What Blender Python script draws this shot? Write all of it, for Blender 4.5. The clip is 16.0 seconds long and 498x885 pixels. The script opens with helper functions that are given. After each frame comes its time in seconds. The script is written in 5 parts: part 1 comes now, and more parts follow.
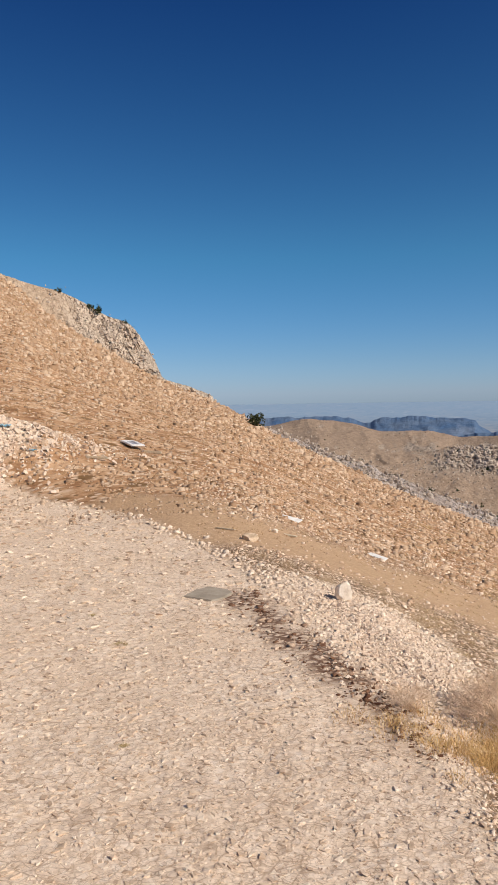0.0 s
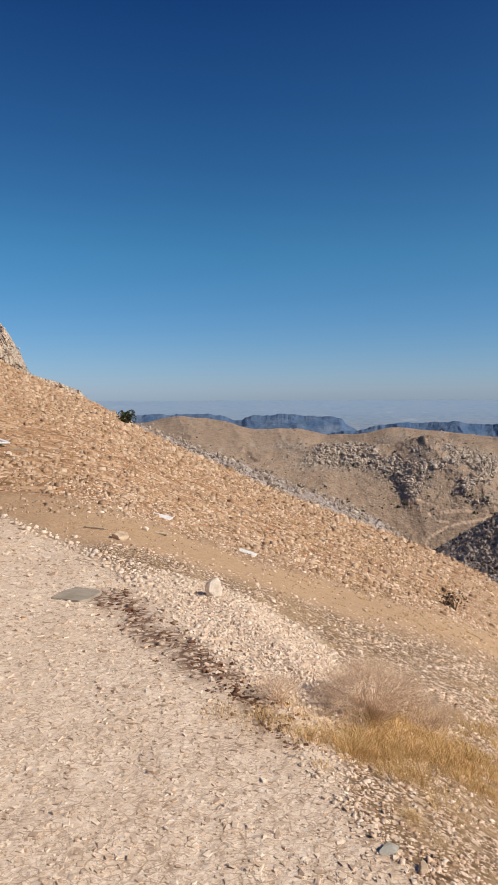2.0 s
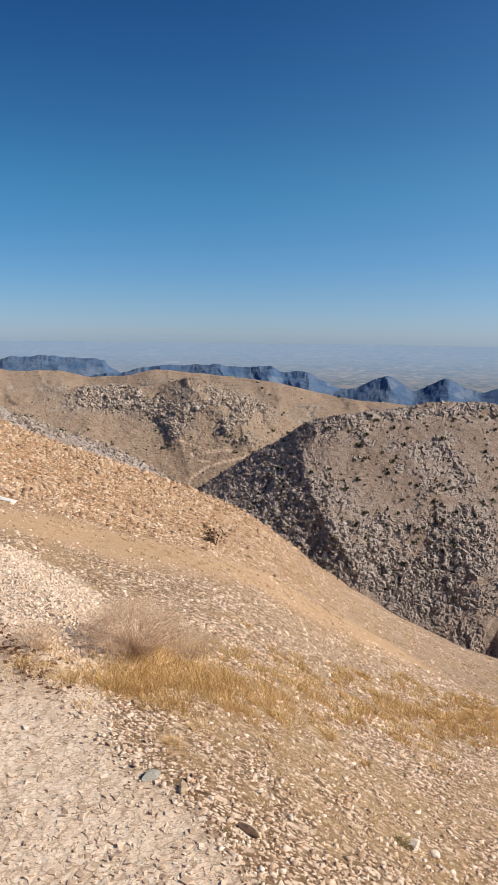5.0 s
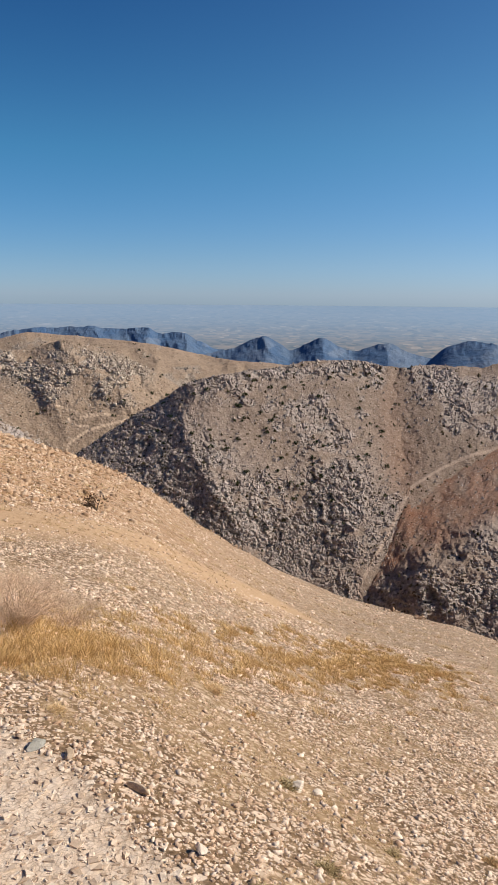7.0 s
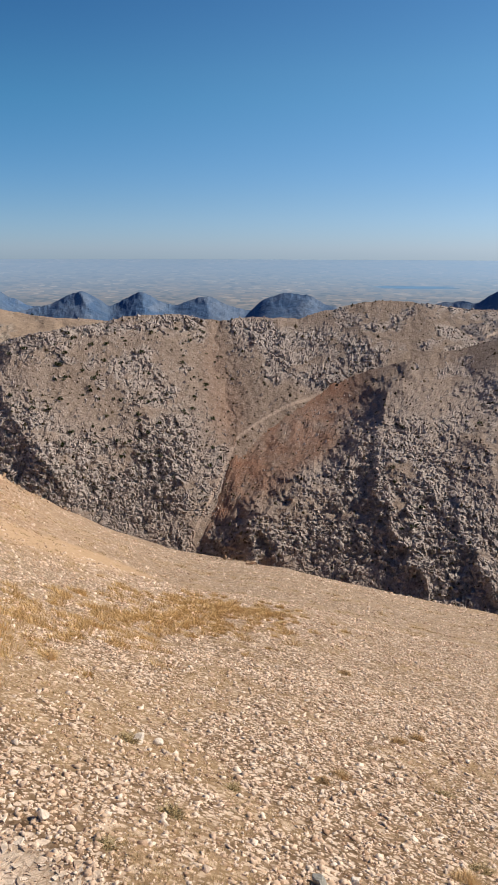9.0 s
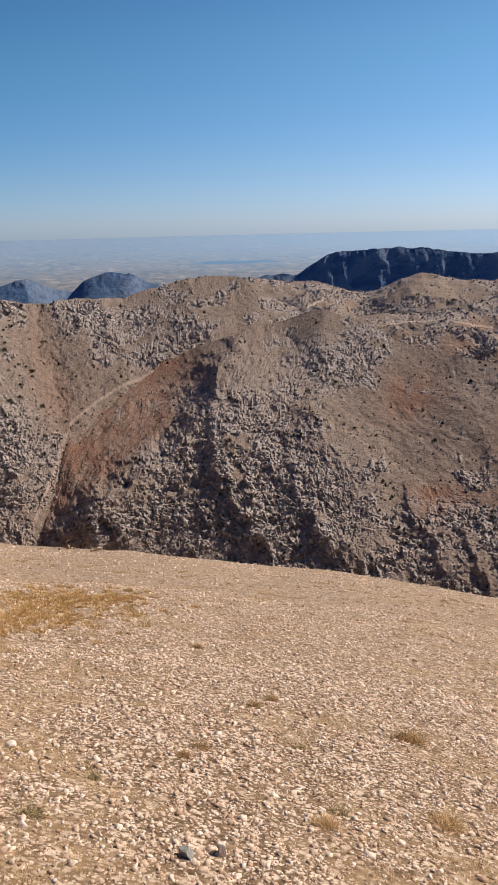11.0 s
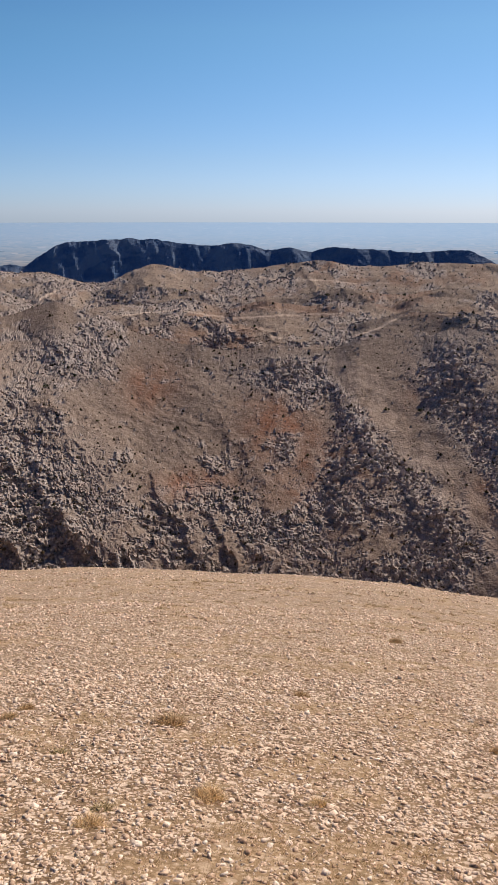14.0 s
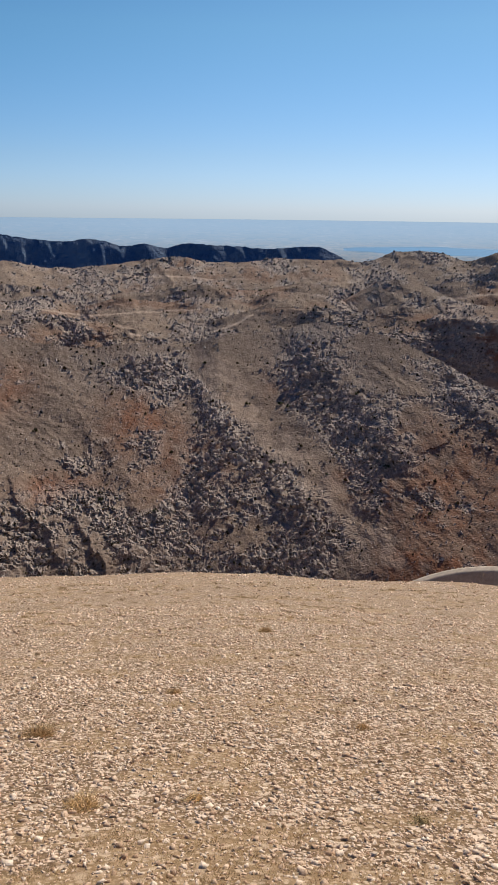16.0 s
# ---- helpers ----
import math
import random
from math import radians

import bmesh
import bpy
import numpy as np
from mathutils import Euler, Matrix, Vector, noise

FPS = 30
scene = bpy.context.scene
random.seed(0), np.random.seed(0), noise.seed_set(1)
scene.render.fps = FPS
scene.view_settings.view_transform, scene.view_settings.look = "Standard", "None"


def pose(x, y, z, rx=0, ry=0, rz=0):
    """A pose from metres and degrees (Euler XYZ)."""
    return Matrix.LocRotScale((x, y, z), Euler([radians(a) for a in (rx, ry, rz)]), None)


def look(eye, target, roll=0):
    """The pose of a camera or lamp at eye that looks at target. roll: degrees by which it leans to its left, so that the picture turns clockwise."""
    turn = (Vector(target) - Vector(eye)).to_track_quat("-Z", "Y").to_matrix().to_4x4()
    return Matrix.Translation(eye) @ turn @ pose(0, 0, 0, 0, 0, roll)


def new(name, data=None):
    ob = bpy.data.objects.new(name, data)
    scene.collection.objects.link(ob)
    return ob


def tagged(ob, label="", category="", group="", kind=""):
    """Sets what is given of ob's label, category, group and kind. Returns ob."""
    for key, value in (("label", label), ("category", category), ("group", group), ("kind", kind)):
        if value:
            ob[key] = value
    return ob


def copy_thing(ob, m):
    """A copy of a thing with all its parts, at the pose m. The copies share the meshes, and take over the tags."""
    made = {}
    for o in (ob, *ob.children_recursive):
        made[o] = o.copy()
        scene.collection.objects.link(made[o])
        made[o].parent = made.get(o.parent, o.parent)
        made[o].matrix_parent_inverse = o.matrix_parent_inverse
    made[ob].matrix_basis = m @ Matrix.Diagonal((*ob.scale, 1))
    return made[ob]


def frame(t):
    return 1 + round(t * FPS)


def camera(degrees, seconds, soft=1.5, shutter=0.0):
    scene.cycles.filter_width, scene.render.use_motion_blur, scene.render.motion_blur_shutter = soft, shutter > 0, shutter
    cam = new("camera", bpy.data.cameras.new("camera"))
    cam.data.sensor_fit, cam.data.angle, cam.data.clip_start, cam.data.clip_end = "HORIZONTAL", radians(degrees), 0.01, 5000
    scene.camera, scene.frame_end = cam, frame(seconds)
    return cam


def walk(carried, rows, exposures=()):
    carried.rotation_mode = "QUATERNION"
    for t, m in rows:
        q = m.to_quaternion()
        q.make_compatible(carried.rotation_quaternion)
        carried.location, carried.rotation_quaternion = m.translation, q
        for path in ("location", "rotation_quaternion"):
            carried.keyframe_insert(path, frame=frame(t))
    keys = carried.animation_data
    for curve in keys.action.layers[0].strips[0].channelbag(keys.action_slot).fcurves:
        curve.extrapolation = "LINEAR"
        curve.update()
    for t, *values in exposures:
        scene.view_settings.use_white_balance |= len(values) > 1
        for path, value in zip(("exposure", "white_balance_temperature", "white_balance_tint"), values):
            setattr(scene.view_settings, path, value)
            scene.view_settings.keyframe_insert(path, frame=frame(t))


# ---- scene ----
# ---- camera: a handheld pan, turning on the spot ----
EYE = 1.6
cam = camera(35.77, 16.0, soft=0.9)
# seconds, bearing clockwise from +y, tilt up, roll (degrees)
TURNS = [
    (0, -0.00, -3.54, -0.97), (0.5, 2.54, -3.69, -0.54), (1, 4.56, -3.77, -0.39), (1.5, 6.67, -3.75, -0.67), (2, 9.51, -3.84, -0.30),
    (2.5, 12.16, -3.89, -0.29), (3, 15.00, -3.97, -0.34), (3.5, 17.45, -4.92, -0.15), (4, 20.45, -6.24, 0.15), (4.5, 24.51, -7.38, 0.62),
    (5, 27.01, -8.05, 0.74), (5.2, 28.06, -8.33, 0.65), (7.3, 37.69, -11.42, 0.42), (7.5, 38.93, -11.86, 0.37), (8, 42.07, -12.67, 0.25),
    (8.5, 44.96, -13.28, 0.11), (9, 49.19, -14.07, 0.19), (9.2, 50.59, -14.50, 0.17), (11.3, 64.78, -15.96, -1.13), (11.5, 67.13, -16.09, -0.82),
    (12, 71.56, -16.27, -0.65), (12.5, 74.26, -16.37, -0.47), (13, 76.08, -16.47, -0.39), (13.5, 78.84, -16.56, -0.21), (14, 81.27, -16.64, 0.05),
    (14.5, 84.23, -16.71, 0.45), (15, 86.63, -16.73, 0.65), (15.5, 89.05, -16.78, 0.69), (16, 91.82, -16.84, 0.67)]


def stand(bearing, tilt, roll):
    a = radians(bearing)
    return pose(0.07 * math.sin(a), 0.07 * math.cos(a), EYE, 90 + tilt, 0, -bearing) @ pose(0, 0, 0, 0, 0, roll)


walk(cam, [(t, stand(b, p, q)) for t, b, p, q in TURNS], [(0, -0.08, 6500, 10), (3, -0.04, 6480, 9), (5, 0.05, 6460, 8), (9, 0.05, 6480, 8), (12.5, 0.02, 6650, 13), (14, 0.0, 6620, 13), (16, -0.11, 6500, 8)])


# ---- world, sun ----
SUN_BEARING, SUN_HEIGHT = 121.0, 38.0
world = bpy.data.worlds.new("world")
scene.world = world
world.use_nodes = True
wn = world.node_tree.nodes
sky = wn.new("ShaderNodeTexSky")
sky.sky_type, sky.sun_disc = "NISHITA", False
sky.sun_elevation, sky.sun_rotation = radians(SUN_HEIGHT), radians(SUN_BEARING)
sky.altitude, sky.air_density, sky.dust_density, sky.ozone_density = 1800, 1.0, 0.6, 3.0
wl = world.node_tree.links
sky_tone = wn.new("ShaderNodeHueSaturation")
sky_tone.inputs["Saturation"].default_value = 1.15
wl.new(sky.outputs[0], sky_tone.inputs["Color"])
way = wn.new("ShaderNodeTexCoord").outputs["Generated"]
up = wn.new("ShaderNodeSeparateXYZ")
wl.new(way, up.inputs[0])


def sky_ramp(*stops):
    ramp = wn.new("ShaderNodeValToRGB")
    for k, (p, c) in enumerate(stops):
        el = ramp.color_ramp.elements[k] if k < 2 else ramp.color_ramp.elements.new(p)
        el.position, el.color = p, (*c, 1)
    wl.new(up.outputs["Z"], ramp.inputs[0])
    return ramp.outputs[0]


def sky_mix(fac, a, b, mode):
    n = wn.new("ShaderNodeMix")
    n.data_type, n.blend_type = "RGBA", mode
    if isinstance(fac, float):
        n.inputs[0].default_value = fac
    else:
        wl.new(fac, n.inputs[0])
    wl.new(a, n.inputs[6])
    wl.new(b, n.inputs[7])
    return n.outputs[2]


# thin mountain air: deep blue away from the sun, paler towards it, hazy low down
away = sky_ramp((0.0, (0.56, 0.72, 1.15)), (0.04, (0.50, 0.70, 1.0)), (0.17, (0.31, 0.79, 0.93)), (0.44, (0.016, 0.28, 0.63)), (1.0, (0.008, 0.13, 0.34)))
toward = sky_ramp((0.0, (0.66, 0.80, 1.25)), (0.06, (0.80, 0.88, 1.10)), (0.2, (1.0, 1.14, 1.10)), (0.6, (0.62, 0.9, 1.04)), (1.0, (0.2, 0.36, 0.5)))
sun_way = wn.new("ShaderNodeVectorMath")
sun_way.operation = "DOT_PRODUCT"
sb, sh = radians(SUN_BEARING), radians(SUN_HEIGHT)
sun_way.inputs[1].default_value = (math.sin(sb), math.cos(sb), 0)
wl.new(way, sun_way.inputs[0])
half = wn.new("ShaderNodeMath")
half.operation = "MULTIPLY_ADD"
half.inputs[1].default_value, half.inputs[2].default_value = 0.5, 0.5
wl.new(sun_way.outputs["Value"], half.inputs[0])
side = wn.new("ShaderNodeValToRGB")  # darkest at right angles to the sun
for k, (p, c) in enumerate(((0.1, 0.26), (0.3, 0.22), (0.45, 0.28), (0.55, 0.40), (0.65, 0.57), (0.93, 0.97))):
    el = side.color_ramp.elements[k] if k < 2 else side.color_ramp.elements.new(p)
    el.position, el.color = p, (c, c, c, 1)
wl.new(half.outputs[0], side.inputs[0])
air = sky_mix(side.outputs[0], away, toward, "MIX")
wl.new(sky_mix(1.0, sky_tone.outputs[0], air, "MULTIPLY"), wn["Background"].inputs[0])
wn["Background"].inputs[1].default_value = 0.09
sun_data = bpy.data.lights.new("sun", "SUN")
sun_data.energy, sun_data.angle, sun_data.color = 4.8, radians(0.5), (1.0, 0.88, 0.73)
sun = new("sun", sun_data)
sb, sh = radians(SUN_BEARING), radians(SUN_HEIGHT)
sun.matrix_world = look((300 * math.sin(sb) * math.cos(sh), 300 * math.cos(sb) * math.cos(sh), 300 * math.sin(sh)), (0, 0, 0))


# ---- noise ----
def _hash(ix, iy, seed):
    h = (ix.astype(np.int64) * 374761393 + iy.astype(np.int64) * 668265263 + seed * 1442695041) & 0xFFFFFFFF
    h = ((h ^ (h >> 13)) * 1274126177) & 0xFFFFFFFF
    h = ((h ^ (h >> 16)) * 2246822519) & 0xFFFFFFFF
    return ((h ^ (h >> 15)) & 0xFFFFFF) / float(0xFFFFFF)


def vnoise(x, y, seed=0):
    """Smooth value noise, -1 to 1."""
    ix, iy = np.floor(x), np.floor(y)
    fx, fy = x - ix, y - iy
    fx, fy = fx * fx * fx * (fx * (fx * 6 - 15) + 10), fy * fy * fy * (fy * (fy * 6 - 15) + 10)
    a, b = _hash(ix, iy, seed), _hash(ix + 1, iy, seed)
    c, d = _hash(ix, iy + 1, seed), _hash(ix + 1, iy + 1, seed)
    return 2 * (a + (b - a) * fx + (c - a) * fy + (a - b - c + d) * fx * fy) - 1


def fbm(x, y, octaves=5, seed=0, gain=0.5):
    out, amp, tot = 0, 1.0, 0
    for k in range(octaves):
        c, s = math.cos(0.7 * k), math.sin(0.7 * k)
        out = out + amp * vnoise((c * x - s * y) * 2 ** k + 7.3 * k, (s * x + c * y) * 2 ** k - 3.1 * k, seed + k)
        tot, amp = tot + amp, amp * gain
    return out / tot


def ridged(x, y, octaves=4, seed=0):
    out, amp = 0, 1.0
    for k in range(octaves):
        c, s = math.cos(0.9 * k), math.sin(0.9 * k)
        out = out + amp * (1 - np.abs(vnoise((c * x - s * y) * 2 ** k, (s * x + c * y) * 2 ** k, seed + 11 * k)) * 2)
        amp *= 0.5
    return out / 1.9


def cells(x, y, seed=0):
    """Distances to the nearest and second nearest scattered point, the nearest one's random number and the way to it."""
    ix, iy = np.floor(x), np.floor(y)
    d1, d2, idn = np.full(x.shape, 9.0), np.full(x.shape, 9.0), np.zeros(x.shape)
    vx, vy = np.zeros(x.shape), np.zeros(x.shape)
    for ox in (-1, 0, 1):
        for oy in (-1, 0, 1):
            cx, cy = ix + ox, iy + oy
            r = _hash(cx, cy, seed)
            px, py = cx + r - x, cy + _hash(cx, cy, seed + 5) - y
            d = np.hypot(px, py)
            near = d < d1
            vx, vy = np.where(near, px, vx), np.where(near, py, vy)
            d2 = np.where(near, d1, np.minimum(d2, d))
            idn = np.where(near, r, idn)
            d1 = np.where(near, d, d1)
    return d1, d2, idn, vx, vy


def smooth(a, b, x):
    t = np.clip((x - a) / (b - a), 0, 1)
    return t * t * (3 - 2 * t)


def curve(points):
    """A smooth function through (x, y) points (cubic Hermite with limited slopes)."""
    p = np.array(sorted(points), float)
    x, y = p[:, 0], p[:, 1]
    h, d = np.diff(x), np.diff(p[:, 1]) / np.diff(x)
    m = np.concatenate([[d[0]], np.where(d[1:] * d[:-1] > 0, 2 * d[1:] * d[:-1] / (d[1:] + d[:-1] + 1e-12), 0), [d[-1]]])

    def at(q):
        q = np.clip(np.asarray(q, float), x[0], x[-1])
        i = np.clip(np.searchsorted(x, q) - 1, 0, len(h) - 1)
        t = (q - x[i]) / h[i]
        return ((2 * t**3 - 3 * t**2 + 1) * y[i] + (t**3 - 2 * t**2 + t) * h[i] * m[i]
                + (3 * t**2 - 2 * t**3) * y[i + 1] + (t**3 - t**2) * h[i] * m[i + 1])
    return at


def line_dist(x, y, pts):
    """Signed distance to a polyline (positive to the right of its course) and the share of its length at the foot."""
    best, sign, share = np.full(np.shape(x), 1e9), np.ones(np.shape(x)), np.zeros(np.shape(x))
    pts = np.array(pts, float)
    length = np.hypot(*np.diff(pts, axis=0).T)
    total, run = length.sum(), 0.0
    for (ax, ay), (bx, by), ln in zip(pts[:-1], pts[1:], length):
        t = np.clip(((x - ax) * (bx - ax) + (y - ay) * (by - ay)) / ln**2, 0, 1)
        dx, dy = x - ax - t * (bx - ax), y - ay - t * (by - ay)
        d = np.hypot(dx, dy)
        near = d < best
        best = np.where(near, d, best)
        sign = np.where(near, np.sign((bx - ax) * -dy + (by - ay) * dx), sign)
        share = np.where(near, (run + t * ln) / total, share)
        run += ln
    return best * np.where(sign == 0, 1, sign), share


# ---- meshes ----
def grid_mesh(name, P, attrs=None, wrap=False, smooth_faces=True):
    """A sheet from an (n, m, 3) array of places."""
    n, m = P.shape[:2]
    i = np.arange(n * m).reshape(n, m)
    if wrap:
        i = np.concatenate([i, i[:1]], 0)
    q = np.stack([i[:-1, :-1], i[1:, :-1], i[1:, 1:], i[:-1, 1:]], -1).reshape(-1, 4)
    return raw_mesh(name, P.reshape(-1, 3), q, attrs, smooth_faces)


def raw_mesh(name, verts, faces, attrs=None, smooth_faces=False):
    faces = np.asarray(faces)
    k = faces.shape[1]
    me = bpy.data.meshes.new(name)
    me.vertices.add(len(verts))
    me.vertices.foreach_set("co", np.asarray(verts, np.float32).ravel())
    me.loops.add(faces.size)
    me.loops.foreach_set("vertex_index", faces.astype(np.int32).ravel())
    me.polygons.add(len(faces))
    me.polygons.foreach_set("loop_start", np.arange(0, faces.size, k, dtype=np.int32))
    me.polygons.foreach_set("use_smooth", np.full(len(faces), smooth_faces))
    me.update(calc_edges=True)
    for key, values in (attrs or {}).items():
        me.attributes.new(key, "FLOAT", "POINT").data.foreach_set("value", np.asarray(values, np.float32).ravel())
    return me


def put(name, me, mat, label="", category="", kind="", group="", parent=None):
    ob = new(name, me)
    if me is not None and mat is not None:
        me.materials.append(mat)
    if parent is not None:
        ob.parent = parent
    return tagged(ob, label, category, group, kind)


def part(name, bm, mat, parent, label=""):
    me = bpy.data.meshes.new(name)
    bm.to_mesh(me)
    bm.free()
    return put(name, me, mat, label, parent=parent)


# ---- materials ----
class Mat:
    """A small wrapper that strings shader nodes together."""

    def __init__(self, name, rough=0.9):
        self.m = bpy.data.materials.new(name)
        self.m.use_nodes = True
        self.t = self.m.node_tree
        self.b = self.t.nodes["Principled BSDF"]
        self.b.inputs["Roughness"].default_value = rough
        self.b.inputs["Specular IOR Level"].default_value = 0.15
        self.pos = self.t.nodes.new("ShaderNodeNewGeometry").outputs["Position"]

    def link(self, a, b):
        self.t.links.new(a, b)

    def noise(self, scale, detail=5, rough=0.6, stretch=None):
        n = self.t.nodes.new("ShaderNodeTexNoise")
        n.inputs["Scale"].default_value, n.inputs["Detail"].default_value, n.inputs["Roughness"].default_value = scale, detail, rough
        self.link(self.at(stretch), n.inputs["Vector"])
        return n.outputs["Fac"]

    def at(self, stretch):
        if not stretch:
            return self.pos
        v = self.t.nodes.new("ShaderNodeVectorMath")
        v.operation = "MULTIPLY"
        v.inputs[1].default_value = stretch
        self.link(self.pos, v.inputs[0])
        return v.outputs[0]

    def cell(self, scale, feature="F1", out="Distance", stretch=None):
        n = self.t.nodes.new("ShaderNodeTexVoronoi")
        n.feature = feature
        n.inputs["Scale"].default_value = scale
        self.link(self.at(stretch), n.inputs["Vector"])
        return n.outputs[out]

    def attr(self, name):
        n = self.t.nodes.new("ShaderNodeAttribute")
        n.attribute_name = name
        return n.outputs["Fac"]

    def ramp(self, fac, *stops):
        n = self.t.nodes.new("ShaderNodeValToRGB")
        e = n.color_ramp.elements
        while len(e) < len(stops):
            e.new(0.5)
        for el, (p, c) in zip(e, stops):
            el.position, el.color = p, (*c, 1) if not isinstance(c, (int, float)) else (c, c, c, 1)
        self.link(fac, n.inputs[0])
        return n.outputs[0]

    def mix(self, fac, a, b, mode="MIX"):
        n = self.t.nodes.new("ShaderNodeMix")
        n.data_type, n.blend_type = "RGBA", mode
        for i, v in ((0, fac), (6, a), (7, b)):
            if isinstance(v, (int, float)):
                n.inputs[i].default_value = v
            elif isinstance(v, tuple):
                n.inputs[i].default_value = (*v, 1)
            else:
                self.link(v, n.inputs[i])
        return n.outputs[2]

    def math(self, op, a, b):
        n = self.t.nodes.new("ShaderNodeMath")
        n.operation = op
        for i, v in ((0, a), (1, b)):
            if isinstance(v, (int, float)):
                n.inputs[i].default_value = v
            else:
                self.link(v, n.inputs[i])
        return n.outputs[0]

    def per(self, what="object"):
        if what == "object":
            return self.t.nodes.new("ShaderNodeObjectInfo").outputs["Random"]
        return self.t.nodes.new("ShaderNodeNewGeometry").outputs["Random Per Island"]

    def color(self, c):
        if isinstance(c, tuple):
            self.b.inputs["Base Color"].default_value = (*c, 1)
        else:
            self.link(c, self.b.inputs["Base Color"])
        return self

    def bump(self, height, strength, distance):
        n = self.t.nodes.new("ShaderNodeBump")
        n.inputs["Strength"].default_value, n.inputs["Distance"].default_value = strength, distance
        self.link(height, n.inputs["Height"])
        self.link(n.outputs[0], self.b.inputs["Normal"])
        return self


def ground_material():
    """Stony hillside soil; attributes lay the pale track, rubble, trail and stain on it."""
    m = Mat("hillside_soil", 0.95)
    grain = m.ramp(m.noise(26, 6, 0.7), (0.34, (0.085, 0.05, 0.026)), (0.5, (0.21, 0.135, 0.078)), (0.66, (0.40, 0.275, 0.175)))
    for size, share in ((13, 0.7), (22, 0.6), (34, 0.55), (52, 0.5)):  # chips bedded in the earth
        shape = m.math("MULTIPLY", m.ramp(m.cell(size), (0.34, 1.0), (0.46, 0.0)), m.ramp(m.cell(size, out="Color"), (share, 0.0), (share + 0.06, 1.0)))
        grain = m.mix(shape, grain, m.ramp(m.noise(9, 3), (0.35, (0.56, 0.42, 0.31)), (0.65, (0.80, 0.64, 0.50))))
    soil = m.mix(m.math("MULTIPLY", m.attr("grass"), 0.6), grain, m.ramp(m.noise(40, 4), (0.3, (0.29, 0.185, 0.095)), (0.7, (0.52, 0.365, 0.215))))
    chip = m.cell(34, out="Color")
    gravel = m.ramp(chip, (0.0, (0.74, 0.58, 0.44)), (0.5, (0.86, 0.70, 0.55)), (1.0, (0.93, 0.80, 0.67)))
    gravel = m.mix(m.ramp(m.noise(1.3, 5), (0.45, 0.0), (0.7, 0.4)), gravel, (0.70, 0.51, 0.35))
    for size, deep in ((15, 0.6), (27, 0.55), (50, 0.45)):  # dark joints between the packed chips
        joint = m.math("MULTIPLY", m.ramp(m.cell(size, "DISTANCE_TO_EDGE", stretch=(1, 1.5, 1)), (0.015, deep), (0.07, 0.0)), m.ramp(m.noise(size * 0.4, 3), (0.42, 0.15), (0.55, 1.0)))
        gravel = m.mix(joint, gravel, (0.36, 0.24, 0.155))
    c = m.mix(m.attr("track"), soil, gravel)
    c = m.mix(m.attr("trail"), c, m.ramp(m.noise(18, 6, 0.7), (0.3, (0.42, 0.275, 0.16)), (0.7, (0.60, 0.415, 0.262))))
    wild = m.ramp(m.noise(1.4, 8, 0.75), (0.38, (0.27, 0.137, 0.066)), (0.5, (0.48, 0.285, 0.155)), (0.62, (0.63, 0.435, 0.28)))
    for size, share, tint in ((1.7, 0.55, (0.20, 0.115, 0.05)), (2.6, 0.55, (0.70, 0.53, 0.38)), (5.5, 0.5, (0.74, 0.57, 0.42)), (7.0, 0.6, (0.19, 0.11, 0.05))):
        wild = m.mix(m.math("MULTIPLY", m.ramp(m.cell(size), (0.26, 1.0), (0.42, 0.0)), m.ramp(m.cell(size, out="Color"), (share, 0.0), (share + 0.06, 0.9))), wild, tint)
    c = m.mix(m.attr("far"), c, wild)
    damp = m.ramp(m.cell(13, "DISTANCE_TO_EDGE", stretch=(1, 1.3, 1)), (0.05, 1.0), (0.24, 0.22))
    c = m.mix(m.math("MULTIPLY", m.attr("stain"), damp), c, (0.13, 0.06, 0.034))
    m.color(c)
    h = m.math("ADD", m.noise(30, 6, 0.7), m.math("MULTIPLY", m.cell(22), 0.8))
    return m.bump(h, 0.45, 0.02).m


